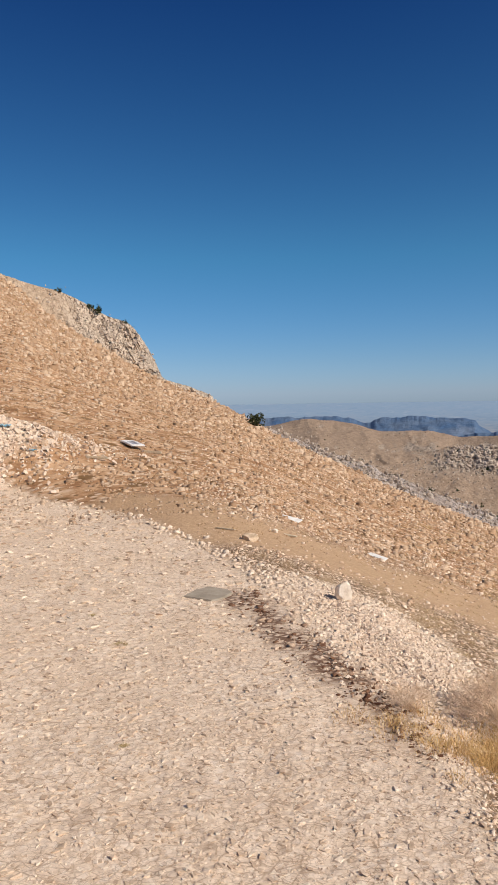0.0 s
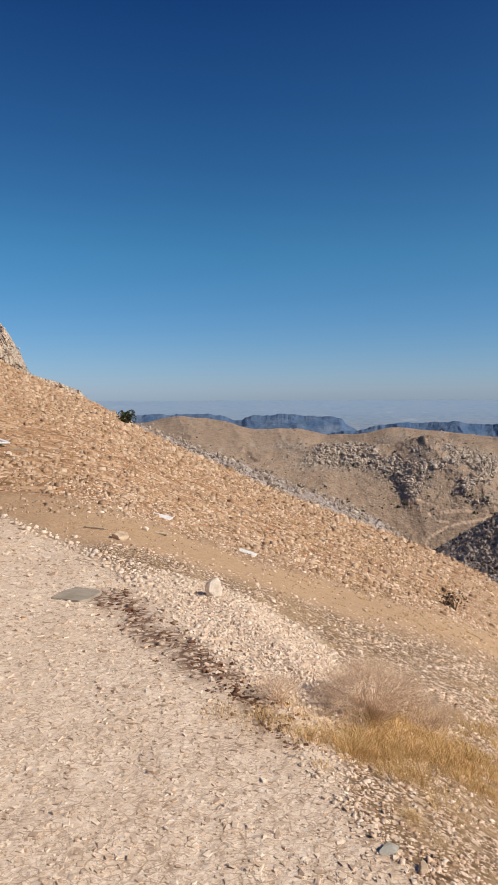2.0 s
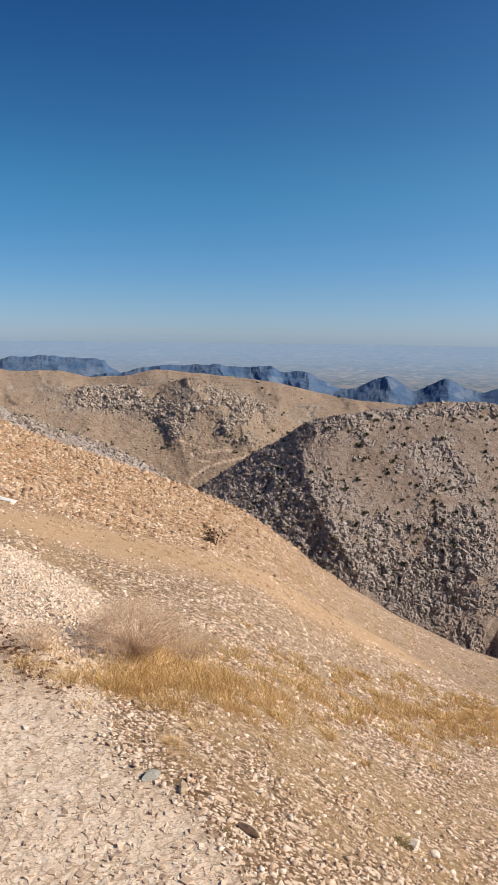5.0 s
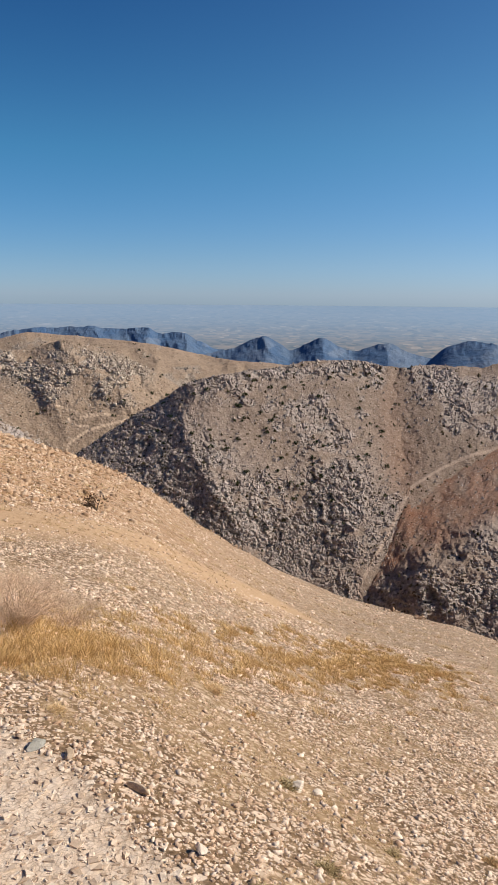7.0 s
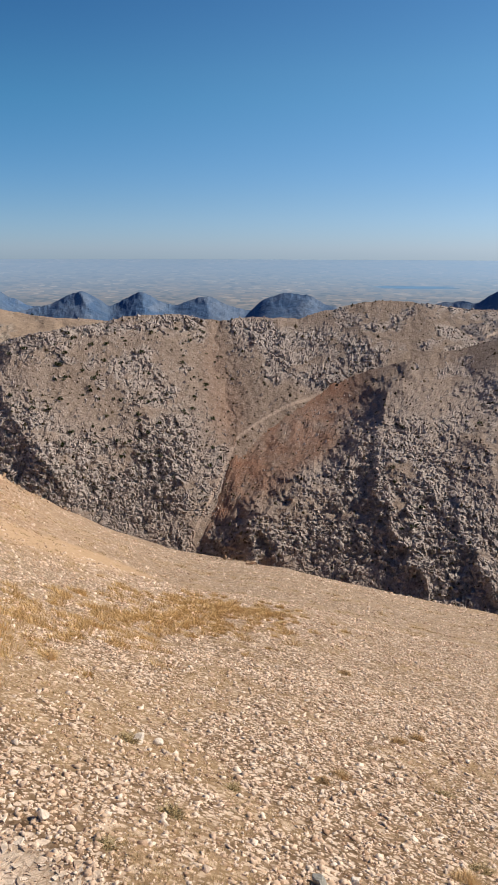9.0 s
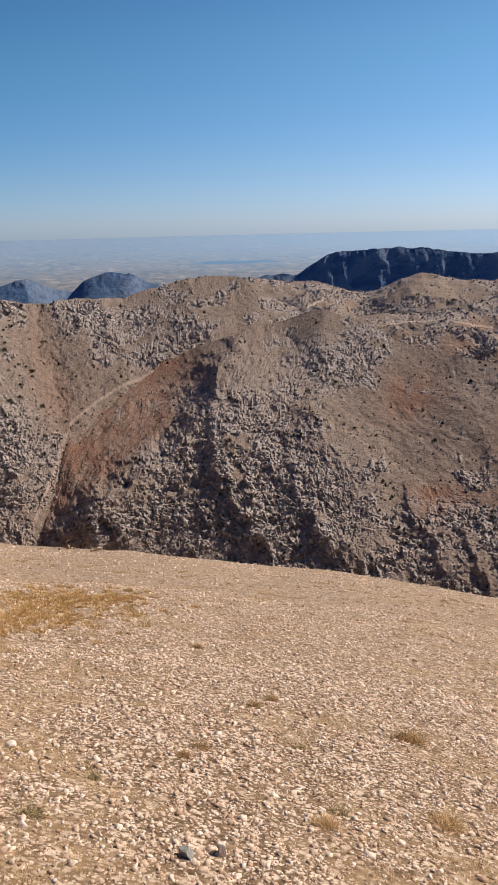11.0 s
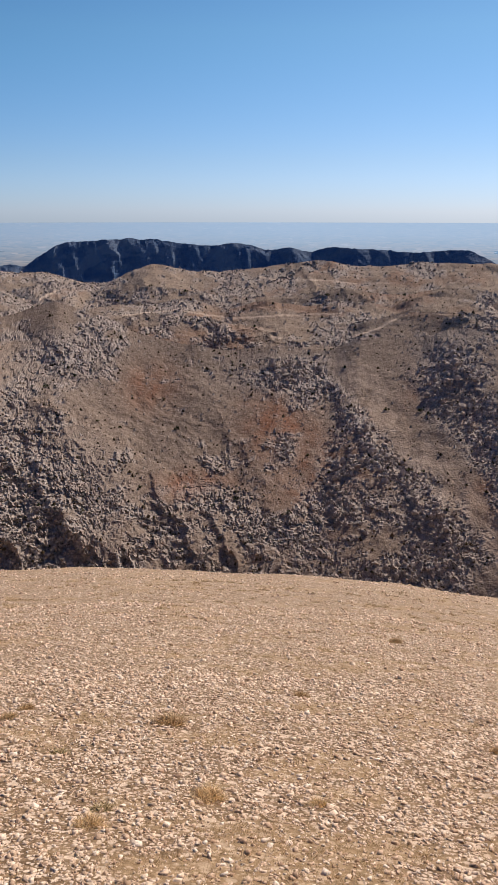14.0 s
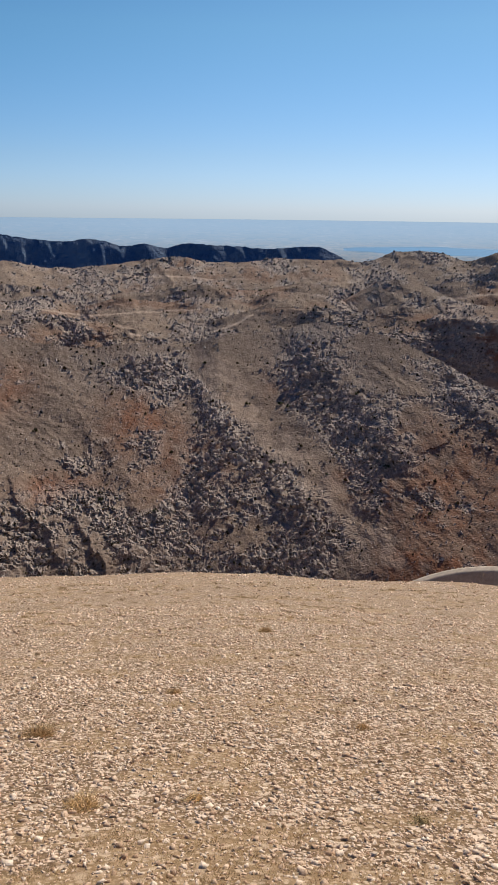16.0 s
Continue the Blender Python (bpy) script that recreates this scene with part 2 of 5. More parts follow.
def hill_material(name, soil_a, soil_b, rock_a, rock_b, red=(0.25, 0.105, 0.056), scale=1.0):
    """Limestone and thin soil: the attribute rock says where bare stone shows, red where the earth is red, path where feet wore it."""
    m = Mat(name, 0.95)
    soil = m.ramp(m.noise(0.35 * scale, 8, 0.75), (0.32, soil_a), (0.66, soil_b))
    soil = m.mix(m.ramp(m.noise(1.1 * scale, 6, 0.7), (0.5, 0.0), (0.72, 0.55)), soil, tuple(0.45 * v for v in soil_a))
    soil = m.mix(m.attr("red"), soil, red)
    dots = m.math("MULTIPLY", m.ramp(m.cell(0.42 * scale), (0.16, 1.0), (0.26, 0.0)), m.ramp(m.cell(0.42 * scale, out="Color"), (0.66, 0.0), (0.7, 0.75)))
    soil = m.mix(dots, soil, (0.085, 0.065, 0.04))
    bits = m.math("MULTIPLY", m.ramp(m.cell(0.9 * scale), (0.22, 1.0), (0.34, 0.0)), m.ramp(m.cell(0.9 * scale, out="Color"), (0.66, 0.0), (0.72, 0.7)))
    soil = m.mix(bits, soil, rock_b)
    rock = m.ramp(m.noise(0.9 * scale, 8, 0.75, (1, 1, 0.5)), (0.36, rock_a), (0.58, rock_b))
    rock = m.mix(m.ramp(m.cell(0.8 * scale, "DISTANCE_TO_EDGE", stretch=(1, 1, 0.35)), (0.015, 0.6), (0.07, 0.0)), rock, tuple(0.35 * v for v in rock_a))
    c = m.mix(m.attr("rock"), soil, rock)
    c = m.mix(m.attr("path"), c, tuple(1.35 * v for v in soil_b))
    m.color(c)
    h = m.math("ADD", m.noise(0.8 * scale, 5, 0.6, (1, 1, 0.45)), m.math("MULTIPLY", m.cell(1.1 * scale, stretch=(1, 1, 0.5)), 0.5))
    return m.bump(h, 0.8, 0.4 / scale).m


def stone_material(name, a, b, c):
    m = Mat(name, 0.9)
    base = m.ramp(m.per("island"), (0.0, a), (0.55, b), (1.0, c))
    m.color(m.mix(m.ramp(m.noise(60, 5), (0.4, 0.0), (0.7, 0.5)), base, tuple(0.7 * v for v in a)))
    return m.bump(m.noise(90, 5), 0.4, 0.01).m


def plain_material(name, rough, stops, scale, bump=0.3, dist=0.005):
    m = Mat(name, rough)
    m.color(m.ramp(m.noise(scale, 6, 0.65), *stops))
    return m.bump(m.noise(scale * 3, 5), bump, dist).m


M_GROUND = ground_material()
M_TAN = hill_material("dry_tan_hill", (0.25, 0.18, 0.128), (0.41, 0.31, 0.23), (0.24, 0.205, 0.17), (0.50, 0.43, 0.36), scale=0.5)
M_HILL = hill_material("karst_hill", (0.175, 0.128, 0.10), (0.33, 0.256, 0.205), (0.23, 0.197, 0.18), (0.52, 0.448, 0.402))
M_UPLAND = hill_material("upland_soil", (0.21, 0.154, 0.116), (0.39, 0.302, 0.238), (0.26, 0.22, 0.196), (0.54, 0.455, 0.395))
M_CLIFF = hill_material("limestone_cliff", (0.34, 0.23, 0.14), (0.50, 0.36, 0.24), (0.32, 0.25, 0.19), (0.64, 0.53, 0.42), scale=1.2)
M_TRACK_STONE = stone_material("track_stone", (0.52, 0.38, 0.27), (0.80, 0.64, 0.49), (0.90, 0.77, 0.63))
M_SLOPE_STONE = stone_material("slope_stone", (0.46, 0.30, 0.195), (0.83, 0.625, 0.465), (0.97, 0.82, 0.68))
M_HILL_STONE = stone_material("hillside_stone", (0.36, 0.245, 0.16), (0.56, 0.41, 0.29), (0.76, 0.60, 0.46))
M_HUMMOCK = stone_material("hummock_earth", (0.37, 0.23, 0.135), (0.55, 0.38, 0.25), (0.72, 0.555, 0.41))
M_STAINED = stone_material("stained_stone", (0.13, 0.06, 0.035), (0.30, 0.17, 0.105), (0.66, 0.50, 0.37))
M_RUBBLE = stone_material("rubble_stone", (0.64, 0.49, 0.37), (0.80, 0.645, 0.51), (0.91, 0.78, 0.645))


# ---- near hillside with its gravel track ----
# bearing -> bearing of the skyline of the slope (tilt) and its distance
RIM = curve([(-30, 12.5), (-17.5, 8.4), (-13.8, 5.6), (-9, 2.6), (-6.2, 1.1), (-2.7, -0.45), (0, -1.91), (3.3, -3.63), (8.3, -5.97), (13.1, -7.99),
             (17.8, -9.7), (22.9, -11.6), (27.5, -13.72), (32, -16.7), (35.9, -18.9), (40.5, -20.97), (45, -22.2), (52, -23.2), (62.6, -24.84),
             (68, -25.3), (81, -26.25), (93, -26.5), (99, -26.57), (111, -25.8), (125, -25)])
RIM_R = curve([(-30, 150), (-17.5, 140), (-6, 115), (0, 95), (10, 75), (20, 62), (30, 52), (40, 46), (60, 40), (90, 38), (125, 38)])
# bearing -> distance of the track's outer edge
EDGE = curve([(-30, 22), (-17.8, 14.7), (-14.2, 12.5), (-10.2, 11.0), (-6, 9.0), (-1, 7.2), (3.1, 5.66), (8.6, 4.06), (13.1, 3.39), (17.5, 2.86),
              (22.6, 2.48), (28.3, 2.06), (37.3, 1.7), (60, 1.2), (90, 1.05), (125, 1.3), (150, 2.2), (165, 4.2), (175, 12), (180, 25), (185, 25),
              (200, 13), (230, 5.9), (260, 4.6), (290, 4.8), (310, 6.5), (322, 13), (328, 20)])


def slope_height(phi, r):
    """Height of the near ground at a bearing (degrees) and distance, without small relief."""
    e, R, a = np.radians(RIM(phi)), RIM_R(phi), EDGE(phi)
    s = (EYE + R * np.tan(e)) / (R - a)
    d = r - a
    inner = s * np.where(d > 0, np.sqrt(d * d + 0.04) - 0.2 * np.exp(-d), 0.0)
    over = np.maximum(r - R, 0)
    z = inner - 0.3 * over - 0.004 * np.minimum(over, 80) ** 2
    # behind the photographer the hill simply goes on, up on one side and down on the other
    back = -0.42 * r * np.sin(np.radians(phi)) * smooth(2, 12, r)
    w = smooth(118, 140, phi) * smooth(338, 322, phi)
    return z * (1 - w) + back * w


def small_relief(x, y, r):
    return (0.012 * fbm(x * 5, y * 5, 4, 3) * smooth(1, 3, r) + 0.05 * fbm(x * 0.8, y * 0.8, 4, 9) * smooth(2, 9, r)
            + 0.25 * fbm(x * 0.16, y * 0.16, 5, 21) * smooth(14, 50, r))


HEAP = [(0.95, 6.4), (1.05, 5.2), (1.22, 4.1)]
MOUND = (-5.0, 15.4)


def heaps(x, y):
    """The rubble heap beside the track and the spoil mound behind its bend."""
    d, _ = line_dist(x, y, HEAP)
    h = 0.07 * np.exp(-(d / 0.3) ** 2)
    return h + 1.15 * np.exp(-(((x - MOUND[0] + 0.8) / 1.7) ** 2 + ((y - MOUND[1]) / 1.5) ** 2))


def ground_z(x, y):
    phi = np.degrees(np.arctan2(x, y))
    phi = np.where(phi < -32, phi + 360, phi)
    r = np.hypot(x, y)
    return slope_height(phi, r) + small_relief(x, y, r) + heaps(x, y)


TRAIL = [(-1.7, 10.7), (-0.3, 9.5), (1.0, 8.95), (2.6, 8.9), (3.6, 9.5), (5.5, 10.2), (9, 11.8)]
STAIN = [(-0.1, 6.2), (0.15, 5.4), (0.45, 4.6), (0.62, 4.0), (0.75, 3.5)]


# bearing -> how far the pale rubble reaches beyond the track
APRON = curve([(-10, 11), (-4, 8.6), (0, 7.4), (5, 7.1), (9, 7.0), (13, 6.6), (16, 5.7), (17.5, 4.5), (18.5, 3.5), (20.5, 2.4)])


def grassy(x, y):
    """1 where low dry grass has closed over the slope, 0 where stones lie bare; patches drawn out along the contours."""
    close = 0.16 * smooth(58, 36, np.degrees(np.arctan2(x, y))) * smooth(9, 5, np.hypot(x, y))
    return smooth(0.0, 0.42, close + 0.55 * fbm(x * 1.3, y * 0.7, 4, 33) + 0.6 * fbm(x * 5.5, y * 3.2, 3, 34))


def build_ground():
    phi = np.concatenate([np.arange(-32, 126, 0.42), np.arange(126, 328, 2.0)])
    r = np.concatenate([[0.02], np.geomspace(0.5, 40, 170), np.geomspace(41.5, 330, 50)])
    F, R = np.meshgrid(phi, r, indexing="ij")
    x, y = R * np.sin(np.radians(F)), R * np.cos(np.radians(F))
    z = ground_z(x, y)
    edge = R - EDGE(F)
    wob = 0.25 * fbm(x * 1.6, y * 1.6, 4, 40)
    track = smooth(0.12, -0.12, edge + wob * 0.6)
    d, _ = line_dist(x, y, HEAP)
    track = np.maximum(track, smooth(0.5, 0.3, np.abs(d) + wob))
    track = np.maximum(track, smooth(0.25, 0.6, 1.15 * np.exp(-(((x - MOUND[0] + 0.8) / 1.7) ** 2 + ((y - MOUND[1]) / 1.5) ** 2))))
    track = np.maximum(track, 0.85 * smooth(0.25, -0.35, R - APRON(F) + 2 * wob) * smooth(17.5, 15, F) * smooth(-10, -8, F))
    d, _ = line_dist(x, y, TRAIL)
    trail = smooth(1.5, 0.7, np.abs(d) + 1.6 * wob) * (1 - track)
    d, share = line_dist(x, y, STAIN)
    stain = smooth(0.2, 0.06, np.abs(d) + 0.4 * wob) * smooth(-0.5, 0.1, fbm(x * 7, y * 7, 3, 77)) * 0.9
    far = smooth(8.5, 12.5, R) * (1 - track) * (1 - trail) * smooth(48, 12, np.where(F > 180, F - 360, F))
    P = np.stack([x, y, z], -1)
    put("ground", grid_mesh("ground", P, dict(track=track, trail=trail, stain=stain, far=far, grass=grassy(x, y)), wrap=True), M_GROUND,
        "stony tan hillside with a pale gravel track", "ground", "structure")


build_ground()


# ---- landforms seen across the valley ----
def landform(name, span, crest, foot, far_r, near_r, mat, label, step=0.09, relief=None, power=1.0, rugged=0.0, category="hill", back=True, seed=0, rough_ground=1.0, soft=False):
    """A hill between its foot and crest (tilt against bearing), near_r and far_r metres away; relief(phi, e, u) -> metres nearer, rock, red, path."""
    phi = np.arange(span[0], span[1] + step / 2, step)
    top, low = crest(phi), foot(phi)
    n = max(8, int(np.max(top - low) / step))
    u = np.linspace(0, 1, n)
    F, U = np.meshgrid(phi, u, indexing="ij")
    E = low[:, None] + (top - low)[:, None] * U + rugged * fbm(F * 1.1, 0 * F + seed, 6, seed, 0.6) * smooth(0.7, 0.0, (top - low)[:, None] * (1 - U))
    rn, rf = near_r(phi)[:, None], far_r(phi)[:, None]
    R = rn * (rf / rn) ** (U ** power)
    nearer, rock, red, path = relief(F, E, U) if relief else (0 * F,) * 4
    R = R - nearer
    x, y, z = R * np.sin(np.radians(F)), R * np.cos(np.radians(F)), EYE + R * np.tan(np.radians(E))
    lift = smooth(1.0, 0.9, U) * rough_ground
    z = z + lift * (0.0035 * rf * fbm(x / rf * 14, y / rf * 14, 5, seed + 90) + 0.0012 * rf * fbm(x / rf * 70, y / rf * 70, 3, seed + 95))
    attrs = [rock, red, path]
    body = (F, E, np.stack([x, y, z], -1), rock, path)
    if back:
        k = np.array([0.015, 0.05, 0.12, 0.22, 0.35])[None, :]
        rb = R[:, -1:] * (1 + k)
        zb = z[:, -1:] - R[:, -1:] * (k * 0.25 + k * k * 1.2)
        x = np.concatenate([x, rb * np.sin(np.radians(F[:, -1:]))], 1)
        y = np.concatenate([y, rb * np.cos(np.radians(F[:, -1:]))], 1)
        z = np.concatenate([z, zb], 1)
        attrs = [np.concatenate([a, np.repeat(a[:, -1:], 5, 1)], 1) for a in attrs]
    me = grid_mesh(name, np.stack([x, y, z], -1), dict(zip(("rock", "red", "path"), attrs)), smooth_faces=soft)
    put(name, me, mat, label, category, "structure")
    return body


def flat(v):
    return lambda phi: np.full(np.shape(phi), float(v))


def crags(F, E, metres, rock, seed=0, size=1.0):
    """Limestone: ledges, flutes and blocks, in metres nearer, where rock is bare. metres: how far off the slope is."""
    X, Y = np.radians(F) * metres / size, np.radians(E) * metres * 1.15 / size
    wx, wy = X + 4 * fbm(X / 8, Y / 8, 4, seed + 60), Y + 4 * fbm(X / 8, Y / 8, 4, seed + 70)
    blocks = 0
    for k, (w, h, deep) in enumerate(((6, 8, 2.2), (2.8, 3.6, 1.8), (1.4, 1.6, 0.95))):  # tilted blocks with dark clefts between them
        d1, d2, i, vx, vy = cells(wx / w, wy / h, seed + k)
        lean = (np.mod(i * 37.7, 1) - 0.5) * vx * 1.3 - (0.25 + 0.6 * np.mod(i * 91.3, 1)) * vy
        blocks = blocks + deep * ((i - 0.5) * 0.8 + lean - (0.55 + 0.2 * k) * smooth(0.2, 0.0, d2 - d1))
    flutes = 3.0 * ridged((wx + 0.3 * wy) / 5.0, wy / 22, 3, seed + 5) * smooth(-0.1, 0.3, fbm(X / 25, Y / 25, 3, seed + 40))
    ledges = 0
    for k, (tall, deep) in enumerate(((6.5, 1.4), (2.6, 0.6))):  # beds of rock, each overhanging a little
        bed = (wy + 3.5 * fbm(X / 30, Y / 30, 3, seed + 8) + 0.12 * X) / tall
        shelf = np.floor(bed) + smooth(0.84, 1.0, bed - np.floor(bed)) - bed
        ledges = ledges + deep * shelf * smooth(-0.25, 0.3, fbm(X / 12 + 9 * k, np.floor(bed) * 1.7, 3, seed + 50))
    soil = fbm(X / 22, Y / 22, 5, seed + 30)
    return size * ((blocks + flutes - ledges) * rock + 0.9 * soil + 0.35 * fbm(X / 3, Y / 3, 3, seed + 31))


def rocky(F, E, metres, seed, low=-0.05, high=0.3, scale=26):
    """Where stone is bare: patches broken up by smaller ones, drawn out along the contours."""
    X, Y = np.radians(F) * metres, np.radians(E) * metres * 1.7
    return smooth(low, high, 0.75 * fbm(X / scale, Y / scale, 4, seed, 0.6) + 0.4 * fbm(X / scale * 4.5, Y / scale * 4.5, 3, seed + 200, 0.6))


def blob(F, E, f, e, wf, we):
    return np.exp(-(((F - f) / wf) ** 2 + ((E - e) / we) ** 2))


def fold(F, E, pts, depth, wl, wr):
    """A ridge along pts: metres nearer, falling off over wl degrees on the left of its course and wr on the right."""
    wf = F + 0.85 * fbm(F * 0.75, E * 0.75, 5, 501, 0.6)
    we = E + 0.85 * fbm(F * 0.75, E * 0.75, 5, 502, 0.6)
    d, share = line_dist(wf, we, pts)
    w = np.where(d < 0, wl, wr)
    return depth * np.exp(-np.abs(d) / w * 1.4) * smooth(-0.02, 0.25, share) * smooth(1.02, 0.8, share)


def band(F, E, pts, w):
    d, share = line_dist(F, E, pts)
    return smooth(w, w * 0.5, np.abs(d))


# the big stony hill in the middle
V_PATH = [(43.6, -23.5), (44.3, -22), (46.5, -17.7), (48.3, -13.7), (50.2, -12.3), (52.5, -11.15), (56.7, -9.2), (60, -7.9), (66.5, -5.7)]


def rocks_at(F, E, metres, seed, spots, low=-0.4, high=0.05, scale=18):
    """Bare stone round the given spots (bearing, tilt, half width, half height)."""
    return np.clip(rocky(F, E, metres, seed, low, high, scale) * 1.4 * np.clip(sum(blob(F, E, *p) for p in spots), 0, 1), 0, 1)


def relief_middle(F, E, U):
    rock = rocky(F, E, 320, 5, 0.1, 0.35) * 0.7
    rock = np.maximum(rock, rocks_at(F, E, 320, 6, [(36, -16.4, 3.6, 2.6), (43, -15, 2.4, 3.6), (40.5, -18, 3, 2.4), (32.5, -14, 2.2, 3.5)]))
    rock = np.maximum(rock, rocks_at(F, E, 320, 8, [(44.5, -5.3, 4, 0.7), (50.2, -6.3, 1.5, 1.2), (54, -6.4, 2.2, 0.8), (57.4, -7.4, 1.8, 0.9), (34, -6.6, 2.2, 1.0), (38.5, -5.8, 2.2, 0.6), (54.6, -9.2, 1.6, 0.6)], scale=12))
    rock = np.maximum(rock, rocks_at(F, E, 320, 9, [(28, -12, 3.4, 4.5), (30, -16, 3, 3)], -0.6, -0.2, 14))
    gully = [(48.6, -13.6), (47.6, -11.4), (47, -8.9), (46.6, -6.4), (46.4, -4)]
    dg, _ = line_dist(F, E, gully)
    rock = np.clip(rock, 0, 1) * smooth(0, 2.2, 48.5 - F + (E + 17) * 0.5 + 30 * smooth(-13.5, -11, E)) * smooth(0.5, 1.3, np.abs(dg) + 0.8 * fbm(F, E, 3, 12))
    near = fold(F, E, [(36.5, -18.5), (34.6, -15.6), (31.8, -12), (30.8, -9.5), (31.7, -7.5), (33.6, -5.7), (35, -4), (36, -2.5)], 16, 4.2, 9)
    near = near - fold(F, E, gully, 6, 2.4, 2.8)
    near = near + fold(F, E, [(45.3, -20), (44, -17.3), (41.9, -13.5), (40.2, -10.6), (39, -7)], 4, 2.0, 3.5)
    near = near + fold(F, E, [(52.5, -12.5), (52.6, -9), (51.6, -6.4), (50.6, -4)], 5, 2.5, 3.5)
    near = near + fold(F, E, [(60, -9), (58.5, -7.6), (57.3, -6.2), (57, -4)], 3, 1.2, 3)
    red = 0.25 * blob(F, E, 47.6, -12, 1.4, 2.6) + 0.15 * blob(F, E, 46.5, -8, 1.0, 2.4)
    return near + crags(F, E, 320, rock, 4, 0.8), rock, red, 0.75 * band(F, E, V_PATH, 0.15) * smooth(59, 55, F)


MIDDLE = landform(
    "middle_hill", (20.5, 67), curve([(20.5, -13.5), (22.7, -11.75), (26.1, -9.65), (29.5, -7.63), (32, -6.2), (34, -5.77), (37, -5.4), (40.3, -4.8), (43.3, -4.65),
                          (47.4, -5.09), (49.5, -4.76), (52.4, -4.94), (55.7, -4.1), (59, -3.58), (60.5, -3.62), (62, -4.0), (64, -5.3), (67, -7.0)]),
    curve([(20.5, -14), (24, -15), (30, -19), (36, -22), (42, -25), (50, -25.5), (61, -24), (67, -22)]), curve([(20.5, 380), (34, 400), (61, 520)]), curve([(20.5, 345), (30, 292), (45, 286), (61, 320)]),
    M_HILL, "grey-brown limestone hill with scattered dark shrubs", relief=relief_middle, power=1.1, rugged=0.16, seed=2, step=0.085)


def middle_r(f, e):
    """Distance of the middle hill's face at a bearing and tilt."""
    F, E, P = MIDDLE[:3]
    i = np.clip(np.round((f - F[0, 0]) / (F[1, 0] - F[0, 0])).astype(int), 0, len(F) - 1)
    return np.array([np.interp(q, E[k], np.hypot(P[k, :, 0], P[k, :, 1])) for k, q in zip(i, e)])


CRAG_CREST = curve([(43, -22.3), (44.3, -21.6), (46.5, -17.5), (48.3, -13.6), (52.5, -11.1), (56.3, -9.24), (60.3, -7.94), (64.4, -6.88), (67.3, -6.15), (68.5, -6.5),
                    (71, -7.4), (73.4, -8.6), (76.8, -9.4), (80, -9.8), (83.3, -9.5), (87, -9.8), (89.6, -8.8), (93.4, -8.7), (96.7, -7.9), (101.7, -8.7),
                    (105.8, -10.3), (110, -12.1), (118, -13)])
CRAG_FAR = curve([(43, 262), (46.5, 292), (48.3, 335), (52.5, 388), (58, 430), (67, 470), (80, 435), (96, 447), (104, 412), (118, 326)])


def crag_far(phi):
    w = smooth(62, 56, phi)
    near = middle_r(phi, CRAG_CREST(phi)) + 3
    k = np.hanning(31) / np.hanning(31).sum()
    near = np.convolve(np.pad(near, 15, mode="edge"), k, mode="valid")
    return CRAG_FAR(phi) * (1 - w) + near * w


# the crag and the long brown slope beyond the valley path
WASH = [(105.8, -25.4), (101.2, -22.8), (96.7, -18.3), (92.0, -13.6), (88.4, -10.4)]


